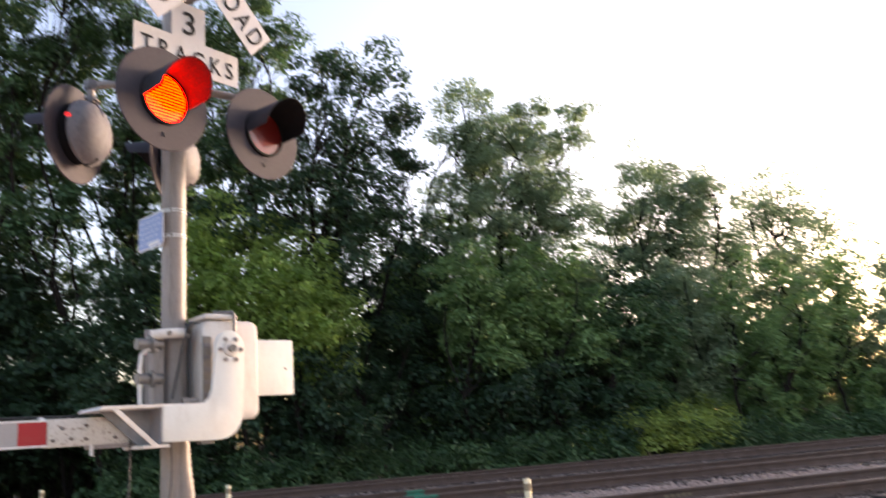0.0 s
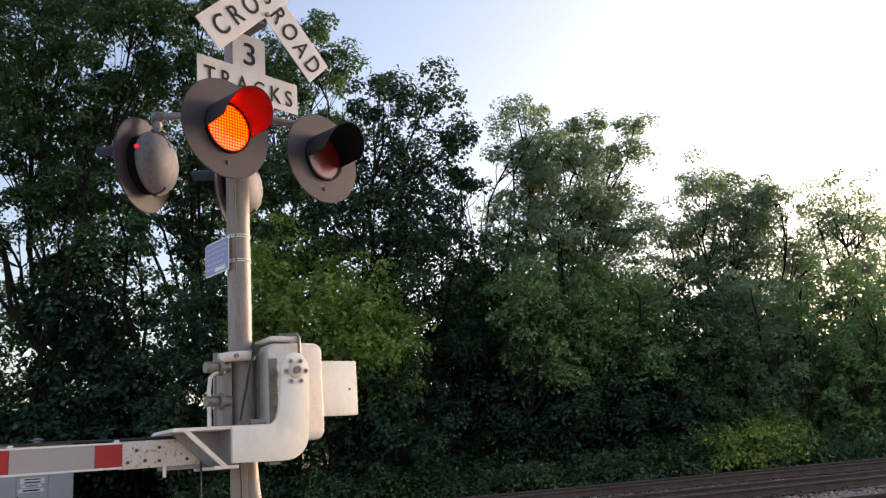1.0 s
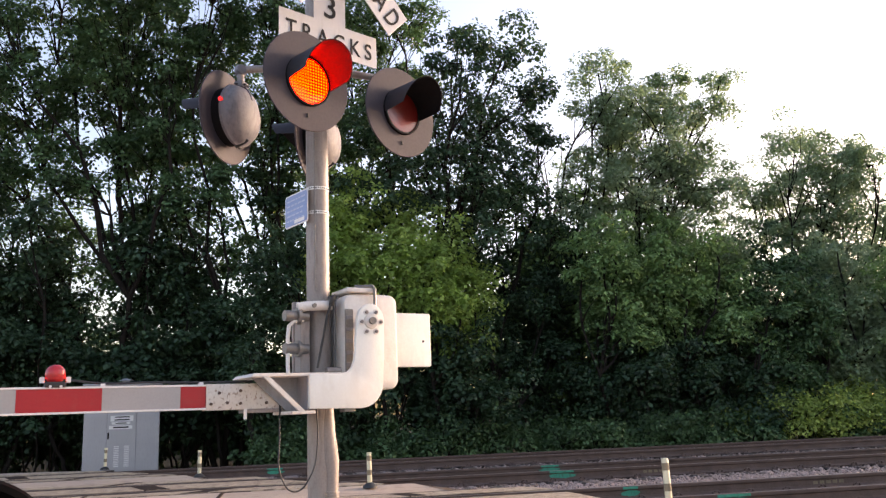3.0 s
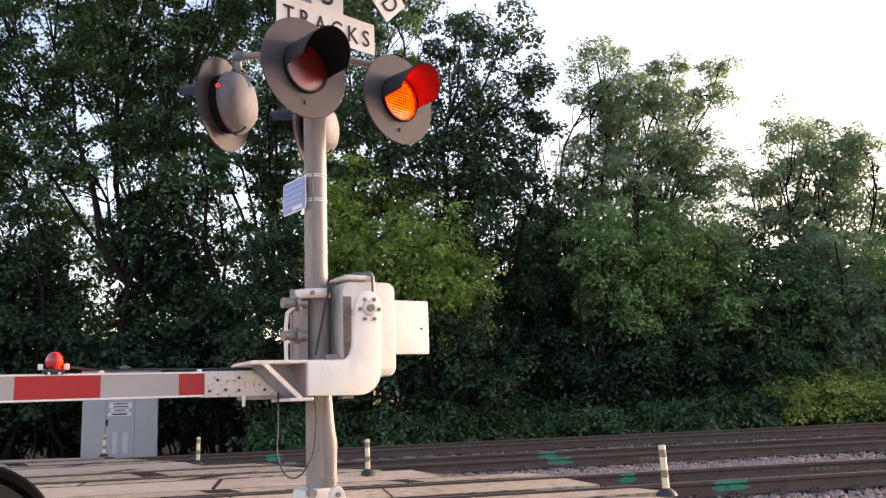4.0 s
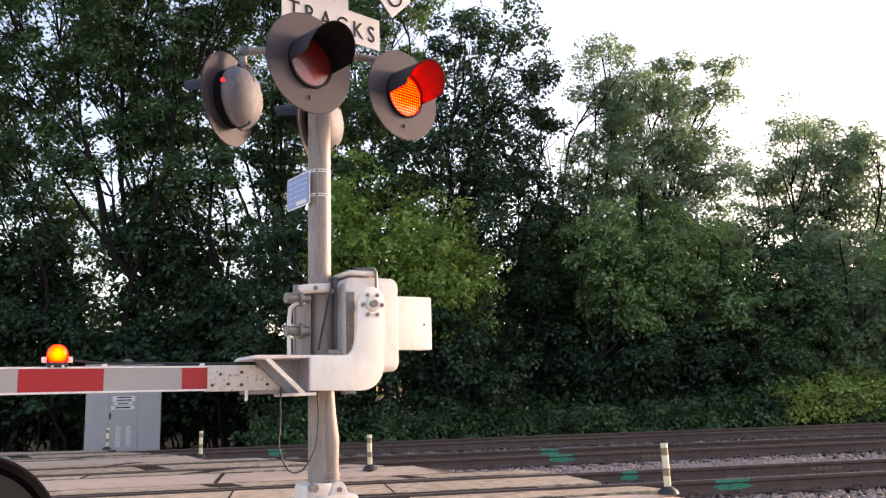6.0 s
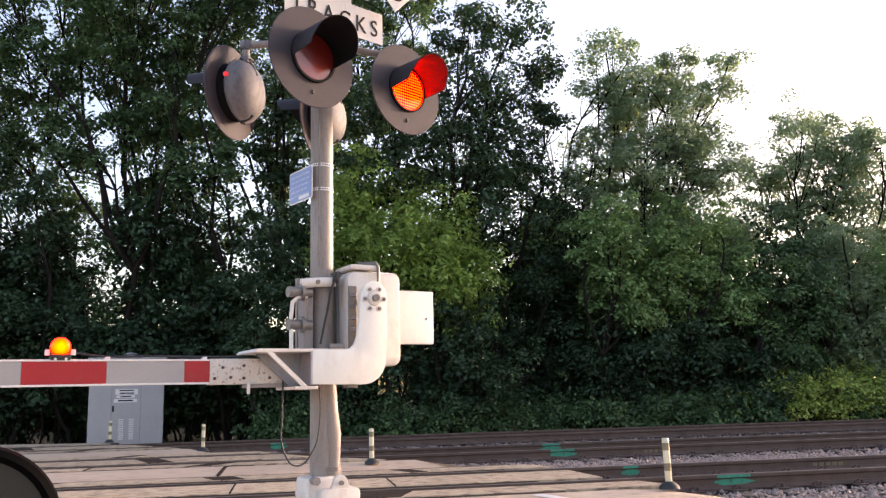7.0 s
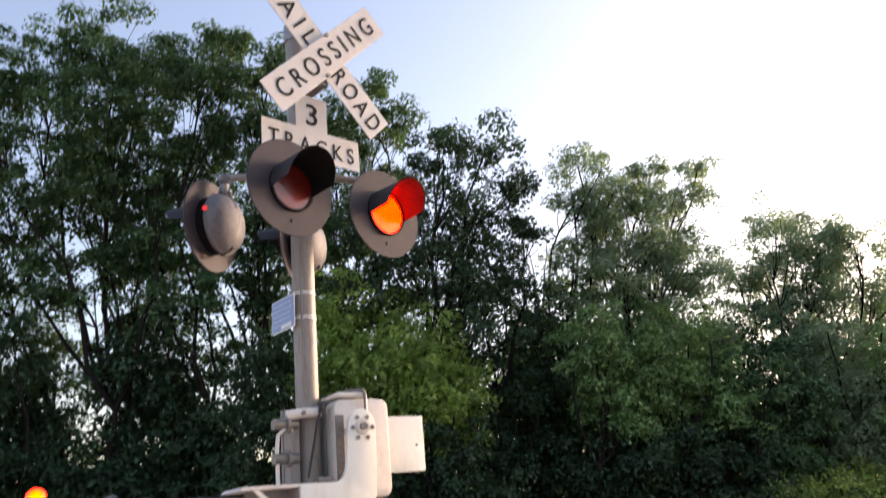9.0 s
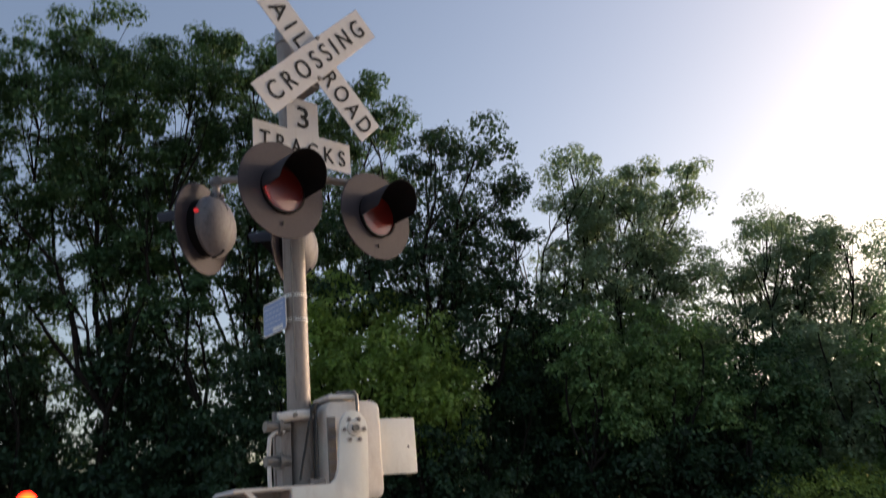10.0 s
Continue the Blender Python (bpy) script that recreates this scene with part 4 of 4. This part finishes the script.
# ---- trees ----
def leaf_cloud(rng, clumps, per_clump, size, flat=0.85):
    """Folded leaf blades on the upper, outer shell of each clump (x, y, z, r), so that every spray has a lit top and a hollow below."""
    c = np.repeat(np.asarray(clumps), per_clump, 0)
    n = len(c)
    out = rng.normal(0, 1, (n, 3))
    out /= np.linalg.norm(out, axis=1, keepdims=True) + 1e-9
    under = (out[:, 2] < -0.2) & (rng.uniform(0, 1, n) < 0.8)
    out[under, 2] *= -1
    off = out * rng.uniform(0.62, 1.18, (n, 1)) * c[:, 3:4]
    off[:, 2] *= flat
    p = c[:, :3] + off
    nor = out + np.array([0, 0, 0.45]) + rng.normal(0, 0.38, (n, 3))
    axis = np.cross(nor, rng.normal(0, 1, (n, 3)))
    axis /= np.linalg.norm(axis, axis=1, keepdims=True) + 1e-9
    axis = axis + out * 0.35 + np.array([0, 0, -0.4])
    axis /= np.linalg.norm(axis, axis=1, keepdims=True) + 1e-9
    side = np.cross(axis, nor)
    side /= np.linalg.norm(side, axis=1, keepdims=True) + 1e-9
    up = np.cross(side, axis)
    ln = (size * rng.uniform(0.6, 1.3, n))[:, None]
    w = ln * rng.uniform(0.28, 0.40, n)[:, None]
    v = np.stack([p, p + axis * ln * 0.45 + side * w + up * w * 0.3, p + axis * ln, p + axis * ln * 0.45 - side * w + up * w * 0.3], 1)
    f = (np.array([(0, 1, 2), (0, 2, 3)])[None] + 4 * np.arange(n)[:, None, None]).reshape(-1, 3)
    return v.reshape(-1, 3), f


def limb(bm, a, b, r0, r1, rng, bow=0.12, n=6, sides=6):
    a, b = Vector(a), Vector(b)
    ln = (b - a).length
    pts = []
    w = Vector((rng.uniform(-1, 1), rng.uniform(-1, 1), rng.uniform(0, 0.6))) * bow * ln
    for k in range(n + 1):
        f = k / n
        q = a.lerp(b, f) + w * math.sin(math.pi * f)
        if 0 < k < n:
            q += Vector((rng.uniform(-1, 1), rng.uniform(-1, 1), rng.uniform(-1, 1))) * 0.025 * ln
        pts.append(q)
    tube(pts, [r0 + (r1 - r0) * k / n for k in range(n + 1)], sides, bm)
    return pts


def tree(name, label, base, fork, lobes, leaf="leaf_mid", size=0.16, density=1.0, trunk_r=0.18, seed=1, stems=1, depth=1.4, twigs=True, category="tree", group="trees behind the tracks"):
    """base (x, y); fork: height where limbs part; lobes (x, z, r) of the crown, spread in depth round the base's y."""
    rng, nr = random.Random(seed), np.random.default_rng(seed)
    t = thing(name, pose(base[0], base[1], -0.42), label, category, group)
    wood, clumps = bmesh.new(), []
    tops = []
    for k in range(stems):
        a = 2 * math.pi * k / max(1, stems) + 0.7
        off = 0.0 if stems == 1 else 0.35
        foot = Vector((off * math.cos(a), off * math.sin(a), 0))
        top = Vector((rng.uniform(-0.5, 0.5) + 3 * off * math.cos(a), 3 * off * math.sin(a), fork * rng.uniform(0.85, 1.15)))
        limb(wood, foot, top, trunk_r / stems ** 0.4, trunk_r * 0.7 / stems ** 0.4, rng, 0.05, 8, 9)
        tops.append(top)
    for lx, lz, r in lobes:
        c = Vector((lx - base[0], rng.uniform(-depth, depth), lz + 0.42))
        start = min(tops, key=lambda q: (q - c).length)
        pts = limb(wood, start, c, trunk_r * 0.45, 0.025, rng, 0.10, 7)
        k = max(5, int(20 * r ** 1.7))
        for _ in range(k):
            d = Vector((rng.gauss(0, 1), rng.gauss(0, 1), rng.gauss(0, 0.9))).normalized() * r * (rng.uniform(0.4, 1.1) if rng.random() < 0.85 else rng.uniform(1.1, 1.45))
            e = c + d
            clumps.append((e.x, e.y, e.z, rng.uniform(0.24, 0.6) * min(1.0, 0.5 + 0.4 * r)))
            if twigs and rng.random() < 0.55:
                limb(wood, pts[rng.choice((4, 5, 6, 7))], e, 0.022, 0.006, rng, 0.12, 3, 4)
        for f in (3, 4, 5):
            if rng.random() < 0.5:
                q = pts[f] + Vector((rng.uniform(-0.7, 0.7), rng.uniform(-0.7, 0.7), rng.uniform(0, 0.7)))
                limb(wood, pts[f], q, 0.025, 0.006, rng, 0.1, 3, 4)
                clumps.append((q.x, q.y, q.z, 0.35))
    part("trunk", wood, "bark", t, "dark trunk and limbs", smooth=True)
    v, f = leaf_cloud(nr, clumps, int((52 if name == "shrub" else 64) * density * (0.16 / size) ** 1.3), size)
    crown = new("crown", tri_mesh("crown", v, f, M[leaf]))
    crown.parent = t
    return t


def lobes_upright(x, h, w, rng, n, low=0.4):
    """Lobes of a bushy crown from near the ground to its height."""
    out = []
    for k in range(n):
        f = (k + 0.5) / n
        z = low + (h - low) * f
        half = w * (0.75 - 0.55 * abs(f - 0.35) - 0.25 * f)
        for _ in range(2 if f < 0.7 else 1):
            out.append((x + rng.uniform(-half, half), z, w * rng.uniform(0.32, 0.46)))
    return out


GREEN = "tall tree with mid-green leaves and bare gaps between its limbs"
tree("tree", GREEN, (-9.6, 24.5), 4.5, [(-10.5, 16.7, 1.5), (-12.1, 15.4, 1.6), (-8.6, 16.1, 1.25), (-9.4, 14.1, 1.7), (-11.4, 12.9, 1.7), (-13.5, 13.9, 1.7), (-12.4, 11.0, 1.6), (-10.1, 11.5, 1.6), (-8.3, 12.1, 1.4), (-13.6, 9.1, 1.5), (-10.8, 8.5, 1.3),
     (-15.2, 11.6, 1.5), (-9.2, 9.4, 1.2), (-12.2, 6.7, 1.1), (-10.0, 5.9, 0.9), (-14.8, 6.6, 1.1)], "leaf_mid", 0.135, 1.75, 0.17, 1, stems=3)
tree("tree", GREEN, (-6.6, 25.0), 4.2, [(-6.5, 16.6, 1.0), (-6.8, 15.0, 1.3), (-5.3, 15.6, 0.75), (-4.5, 15.7, 0.75), (-5.5, 13.7, 1.35), (-7.2, 12.8, 1.35), (-7.7, 10.7, 1.4), (-5.9, 10.2, 1.3), (-8.5, 9.0, 1.3), (-7.1, 7.8, 1.1), (-4.7, 11.9, 1.2),
     (-5.2, 8.2, 1.0), (-8.0, 6.2, 0.9), (-6.2, 5.6, 0.8)], "leaf_mid", 0.135, 1.75, 0.14, 2, stems=3)
tree("tree", "slender tree with small loosely spaced grey-green leaves", (-2.6, 25.8), 6.0, [(-3.1, 14.3, 1.0), (-1.7, 15.1, 0.8), (-0.8, 14.1, 0.85), (-2.0, 13.3, 1.1), (-0.9, 12.3, 0.9), (-2.8, 11.7, 1.2), (-4.0, 10.0, 1.1), (-3.4, 8.4, 1.1), (-2.2, 9.6, 1.1), (-1.4, 10.8, 0.8)],
     "leaf_mid", 0.125, 1.5, 0.1, 3, stems=2)
tree("tree", "dense dark green tree, the darkest of the row", (0.6, 24.6), 3.8, [(0.7, 12.5, 0.45), (2.1, 11.7, 0.9), (0.7, 11.2, 1.0), (3.0, 11.1, 0.75), (-0.3, 9.9, 1.2), (1.5, 9.8, 1.35), (3.1, 9.5, 0.9), (-0.8, 8.2, 1.1), (0.9, 7.8, 1.35), (-1.7, 9.0, 0.95), (2.5, 7.6, 0.9), (-1.8, 7.0, 1.0),
     (1.2, 6.0, 1.1)], "leaf_dark", 0.13, 1.15, 0.16, 4, stems=2)
# The last three crowns carry the sky's haze in their leaf colour.
tree("tree", "thin-crowned tree with forked limbs, haze put in its grey-green leaf colour", (5.4, 26.2), 4.2, [(5.1, 11.5, 0.8), (6.4, 10.9, 1.0), (7.8, 11.5, 0.65), (9.0, 11.1, 0.45), (5.4, 9.7, 1.1), (6.9, 9.5, 1.1), (8.1, 9.2, 0.9), (4.7, 8.3, 0.95), (6.1, 7.9, 1.25), (7.9, 7.6, 1.0), (6.9, 6.6, 1.2),
     (9.0, 8.2, 0.7), (5.0, 6.6, 0.9), (8.8, 6.4, 0.9), (6.0, 10.1, 0.9), (7.3, 10.3, 0.85), (8.4, 10.2, 0.7), (4.9, 10.4, 0.75), (5.7, 8.8, 1.0), (7.4, 8.4, 1.0)], "leaf_hazed", 0.105, 1.25, 0.09, 5, stems=3)
tree("tree", "round-topped tree behind the shrubs, haze put in its grey-green leaf colour", (13.1, 29.3), 3.6, [(13.7, 10.4, 0.7), (12.4, 9.6, 1.05), (14.2, 9.4, 1.05), (11.3, 8.4, 0.95), (13.3, 8.0, 1.35), (15.2, 8.1, 0.9), (12.0, 6.8, 1.1), (14.4, 6.6, 1.0), (10.6, 6.6, 0.9), (16.2, 6.8, 0.9), (13.0, 9.0, 1.0), (13.8, 8.7, 1.05), (12.2, 8.2, 1.0), (14.9, 8.9, 0.8), (12.8, 7.2, 1.1)],
     "leaf_hazed", 0.11, 1.1, 0.08, 6, stems=3)
tree("tree", "thin tree against the bright sky, haze put in its leaf colour", (17.8, 31.5), 3.6, [(17.5, 8.7, 0.9), (18.6, 9.2, 1.3), (16.4, 7.5, 1.05), (19.6, 8.1, 1.5), (17.8, 6.6, 1.4), (21.0, 9.4, 1.3), (22.4, 8.2, 1.4)],
     "leaf_hazed", 0.14, 0.65, 0.09, 7, stems=3)


def dead_tree():
    rng = random.Random(21)
    t = thing("dead_tree", pose(3.95, 27.7, -0.42), "leafless pale dead sapling between two crowns", "tree")
    bm = bmesh.new()
    a = limb(bm, (0, 0, 0), (-0.3, 0, 7.6), 0.09, 0.06, rng, 0.03, 6, 7)
    for e in ((-1.1, 0.2, 11.0), (0.2, -0.2, 10.7), (-0.5, 0.3, 10.3), (0.6, 0.1, 9.9), (-0.9, -0.1, 9.6)):
        pts = limb(bm, a[-1], e, 0.045, 0.01, rng, 0.06, 6, 5)
        for k in (2, 3, 4, 5):
            limb(bm, pts[k], pts[k] + Vector((rng.uniform(-0.5, 0.5), rng.uniform(-0.3, 0.3), rng.uniform(0.3, 0.9))), 0.014, 0.004, rng, 0.1, 3, 4)
    part("trunk", bm, "pale_bark", t, smooth=True)


dead_tree()


def far_woods():
    """A low belt of distant trees that closes the view under the crowns."""
    nr = np.random.default_rng(50)
    x = nr.uniform(-70, 110, 2600)
    top = 4.4 + 0.9 * np.sin(x * 0.35) + 0.6 * np.sin(x * 1.1)
    clumps = np.stack([x, 42 + 0.19 * x + nr.uniform(-1.5, 1.5, len(x)), nr.uniform(-0.3, 1, len(x)) * top, nr.uniform(0.6, 1.1, len(x))], 1)
    v, f = leaf_cloud(nr, clumps, 14, 0.42)
    tagged(new("far_woods", tri_mesh("far_woods", v, f, M["leaf_dark"])), "low belt of dark green distant trees", "woods", kind="stuff")


def shrub_wall():
    """The dense hedge of young trees along the far track, then the low plants at its foot."""
    rng = random.Random(77)
    tops = ((-16.5, 5.5), (-14.5, 4.0), (-12.4, 3.8), (-10.3, 3.6), (-8.2, 3.9), (-6.3, 4.4), (-4.6, 6.6), (-2.9, 7.8), (-1.4, 7.0), (0.2, 6.3), (1.7, 5.0), (3.1, 5.0), (4.6, 6.5),
            (6.2, 6.9), (7.9, 6.3), (9.3, 5.5), (10.8, 5.9), (12.4, 6.4), (14.2, 6.5), (16.2, 6.4), (18.6, 6.6), (21.2, 6.8), (24.0, 7.0), (28, 7.4), (33, 8.0))
    for i, (x, h) in enumerate(tops):
        y = 23.3 + 0.194 * x + rng.uniform(0.0, 0.8) + (1.9 if x < -5 else -0.5 if x < 0.4 else 0)
        light, fresh = -3.6 < x < 0.6, 4 < x < 8.6
        leaf = "leaf_light" if light else "leaf_dark" if x < 4 else "leaf_fresh" if x < 8.6 else "leaf_mid" if x < 11.5 else rng.choice(("leaf_hazed", "leaf_fresh", "leaf_fresh"))
        label = "light yellow-green young maple, bushy to the ground" if light else "dense bushy green shrub tree, leafy to the ground"
        tree("shrub", label, (x, y), h * 0.35, lobes_upright(x, h - 0.4, 2.0 if light else 1.7, rng, max(4, int(h * 1.15)), 2.9 if light or fresh else 1.3 if x < -5 else 0.4), leaf, 0.13 if light else 0.12, 0.95 if light else 1.15, 0.09, 100 + i, 2, 0.9, False, "shrub", "hedge behind the tracks")
        # Dark leaves here stand in for shade on the hedge's lower half.
        if light or fresh:
            tree("shrub", "dark green shrub in front of taller young trees, its shade put in the leaf colour", (x + 0.3, y - 0.3), 1.0, lobes_upright(x + 0.3, rng.uniform(2.6, 3.4), 1.7, rng, 4, 0.2), "leaf_dark", 0.13, 1.35, 0.05, 600 + i, 1, 0.7, False, "shrub", "hedge behind the tracks")
    # Back row: dark leaf tones at left carry shade, pale ones at right haze.
    for i in range(24):
        x = -20 + 2.1 * i + rng.uniform(-0.5, 0.5)
        h = 7.6 if x < -5 else 9.3 if x < 2.5 else 7.6 if x < 9 else 6.5
        h += rng.uniform(-0.6, 0.6)
        sparse = x < -5
        tree("shrub", "thin straggling shrub tree with sky between its twigs" if sparse else "shrub tree filling the back of the hedge, shade and haze put in its leaf colour", (x, 26.2 + 0.19 * x), h * 0.4, lobes_upright(x, h, 2.1, rng, 6), "leaf_dark" if x < 2.5 else "leaf_fresh" if x < 9 else "leaf_hazed",
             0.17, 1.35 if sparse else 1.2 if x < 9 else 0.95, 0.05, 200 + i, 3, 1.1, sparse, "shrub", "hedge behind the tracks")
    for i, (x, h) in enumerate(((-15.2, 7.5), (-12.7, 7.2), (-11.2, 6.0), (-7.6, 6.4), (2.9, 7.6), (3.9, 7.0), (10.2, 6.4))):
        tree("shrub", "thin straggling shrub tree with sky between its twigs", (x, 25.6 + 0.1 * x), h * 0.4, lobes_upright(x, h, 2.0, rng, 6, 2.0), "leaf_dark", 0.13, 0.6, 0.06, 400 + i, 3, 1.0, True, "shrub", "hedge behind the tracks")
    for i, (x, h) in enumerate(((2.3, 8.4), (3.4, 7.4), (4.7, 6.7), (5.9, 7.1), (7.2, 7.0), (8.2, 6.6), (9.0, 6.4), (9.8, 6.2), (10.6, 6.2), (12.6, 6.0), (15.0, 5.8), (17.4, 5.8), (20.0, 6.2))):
        tree("shrub", "shrub tree filling the back of the hedge, shade and haze put in its leaf colour", (x, 27.4 + 0.19 * x), h * 0.4, lobes_upright(x, h, 1.8, rng, 7), "leaf_dark" if x < 4 else "leaf_fresh" if x < 9 else "leaf_hazed", 0.15, 1.2, 0.05, 700 + i, 3, 1.1, False, "shrub", "hedge behind the tracks")
    # Undergrowth added in dark leaves to fill the black shade beneath the crowns.
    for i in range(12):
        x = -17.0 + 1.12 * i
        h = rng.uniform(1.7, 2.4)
        tree("shrub", "low dark green undergrowth added at the foot of the hedge, shade put in its leaf colour", (x, 23.3 + 0.194 * x + (6.5 if x < -6 else 4.0)), 0.5, lobes_upright(x, h, 1.9, rng, 4, 0.0), "leaf_dark", 0.2, 1.0, 0.04, 800 + i, 1, 0.6, False, "shrub", "hedge behind the tracks")
    far_woods()
    for i in range(42):
        x = -4.6 + 0.75 * i + rng.uniform(-0.3, 0.3)
        bright = 8.2 < x < 12.2 and i % 3 > 0
        h = rng.uniform(0.9, 1.7) if bright else rng.uniform(0.4, 0.8)
        tree("low_plant", "low yellow-green weeds beside the ballast" if bright else "low green weeds beside the ballast", (x, 22.3 + 0.194 * x), 0.2,
             [(x + rng.uniform(-0.5, 0.5), h * rng.uniform(0.2, 0.9) - 0.35, 0.36) for _ in range(8 if bright else 4)], "leaf_low" if bright else "leaf_mid", 0.1, 0.55, 0.012, 500 + i, 1, 0.3, False, "weeds", "weeds beside the ballast")
    for i in range(26):
        x = -4.6 + 1.0 * i + rng.uniform(-0.3, 0.3)
        bright = 7.6 < x < 14.0 and i % 3 > 0
        h = rng.uniform(1.0, 1.9) if bright else rng.uniform(0.5, 0.9)
        tree("low_plant", "low yellow-green weeds beside the ballast" if bright else "low green weeds beside the ballast", (x, 22.95 + 0.194 * x), 0.3,
             [(x + rng.uniform(-0.4, 0.4), h * rng.uniform(0.3, 0.9) - 0.3, 0.42) for _ in range(4)], "leaf_low" if bright else "leaf_mid", 0.11, 0.5, 0.015, 300 + i, 1, 0.3, False, "weeds", "weeds beside the ballast")


shrub_wall()
stones()
crossing()

# ---- flashing ----
# Each lamp drum has a lit and an unlit side; it draws back into its bowl and turns over.
SWAPS = (0.28, 0.83, 1.33, 1.87, 2.42, 2.95, 3.48, 4.04, 4.58, 5.12, 5.63, 6.17, 6.73, 7.3, 7.82, 8.38, 8.9, 9.42)
GATE_SWAPS = (0.25, 0.77, 1.27, 1.85, 2.33, 2.93, 3.43, 3.98, 4.42, 5.07, 5.57, 6.1, 6.65, 7.25, 7.75, 8.37, 8.84, 9.35, 9.9)


def flash(drum, swaps, lit_first, draw_back):
    home = drum.matrix_basis.copy()
    turn = 0 if lit_first else 180
    rows = [(0.0, home @ pose(0, 0, 0, 0, 0, turn))]
    for t in swaps:
        rows.append((t - 0.084, home @ pose(0, 0, 0, 0, 0, turn)))
        rows.append((t - 0.05, home @ pose(0, 0, 0, 0, 0, turn)))
        for k, dt in ((1, -0.017), (2, 0.017)):
            rows.append((t + dt, home @ pose(0, draw_back, 0, 0, 0, turn + 60 * k)))
        turn += 180
        rows.append((t + 0.05, home @ pose(0, 0, 0, 0, 0, turn)))
        if t < 9.9:
            rows.append((t + 0.084, home @ pose(0, 0, 0, 0, 0, turn)))
    rows.append((10.0, home @ pose(0, 0, 0, 0, 0, turn)))
    walk(drum, rows)


def motions():
    flash(drums["front_near"], SWAPS + (9.945,), True, 0.05)
    flash(drums["front_far"], SWAPS, False, 0.05)
    flash(gate_drum, GATE_SWAPS, False, 0.0)


motions()
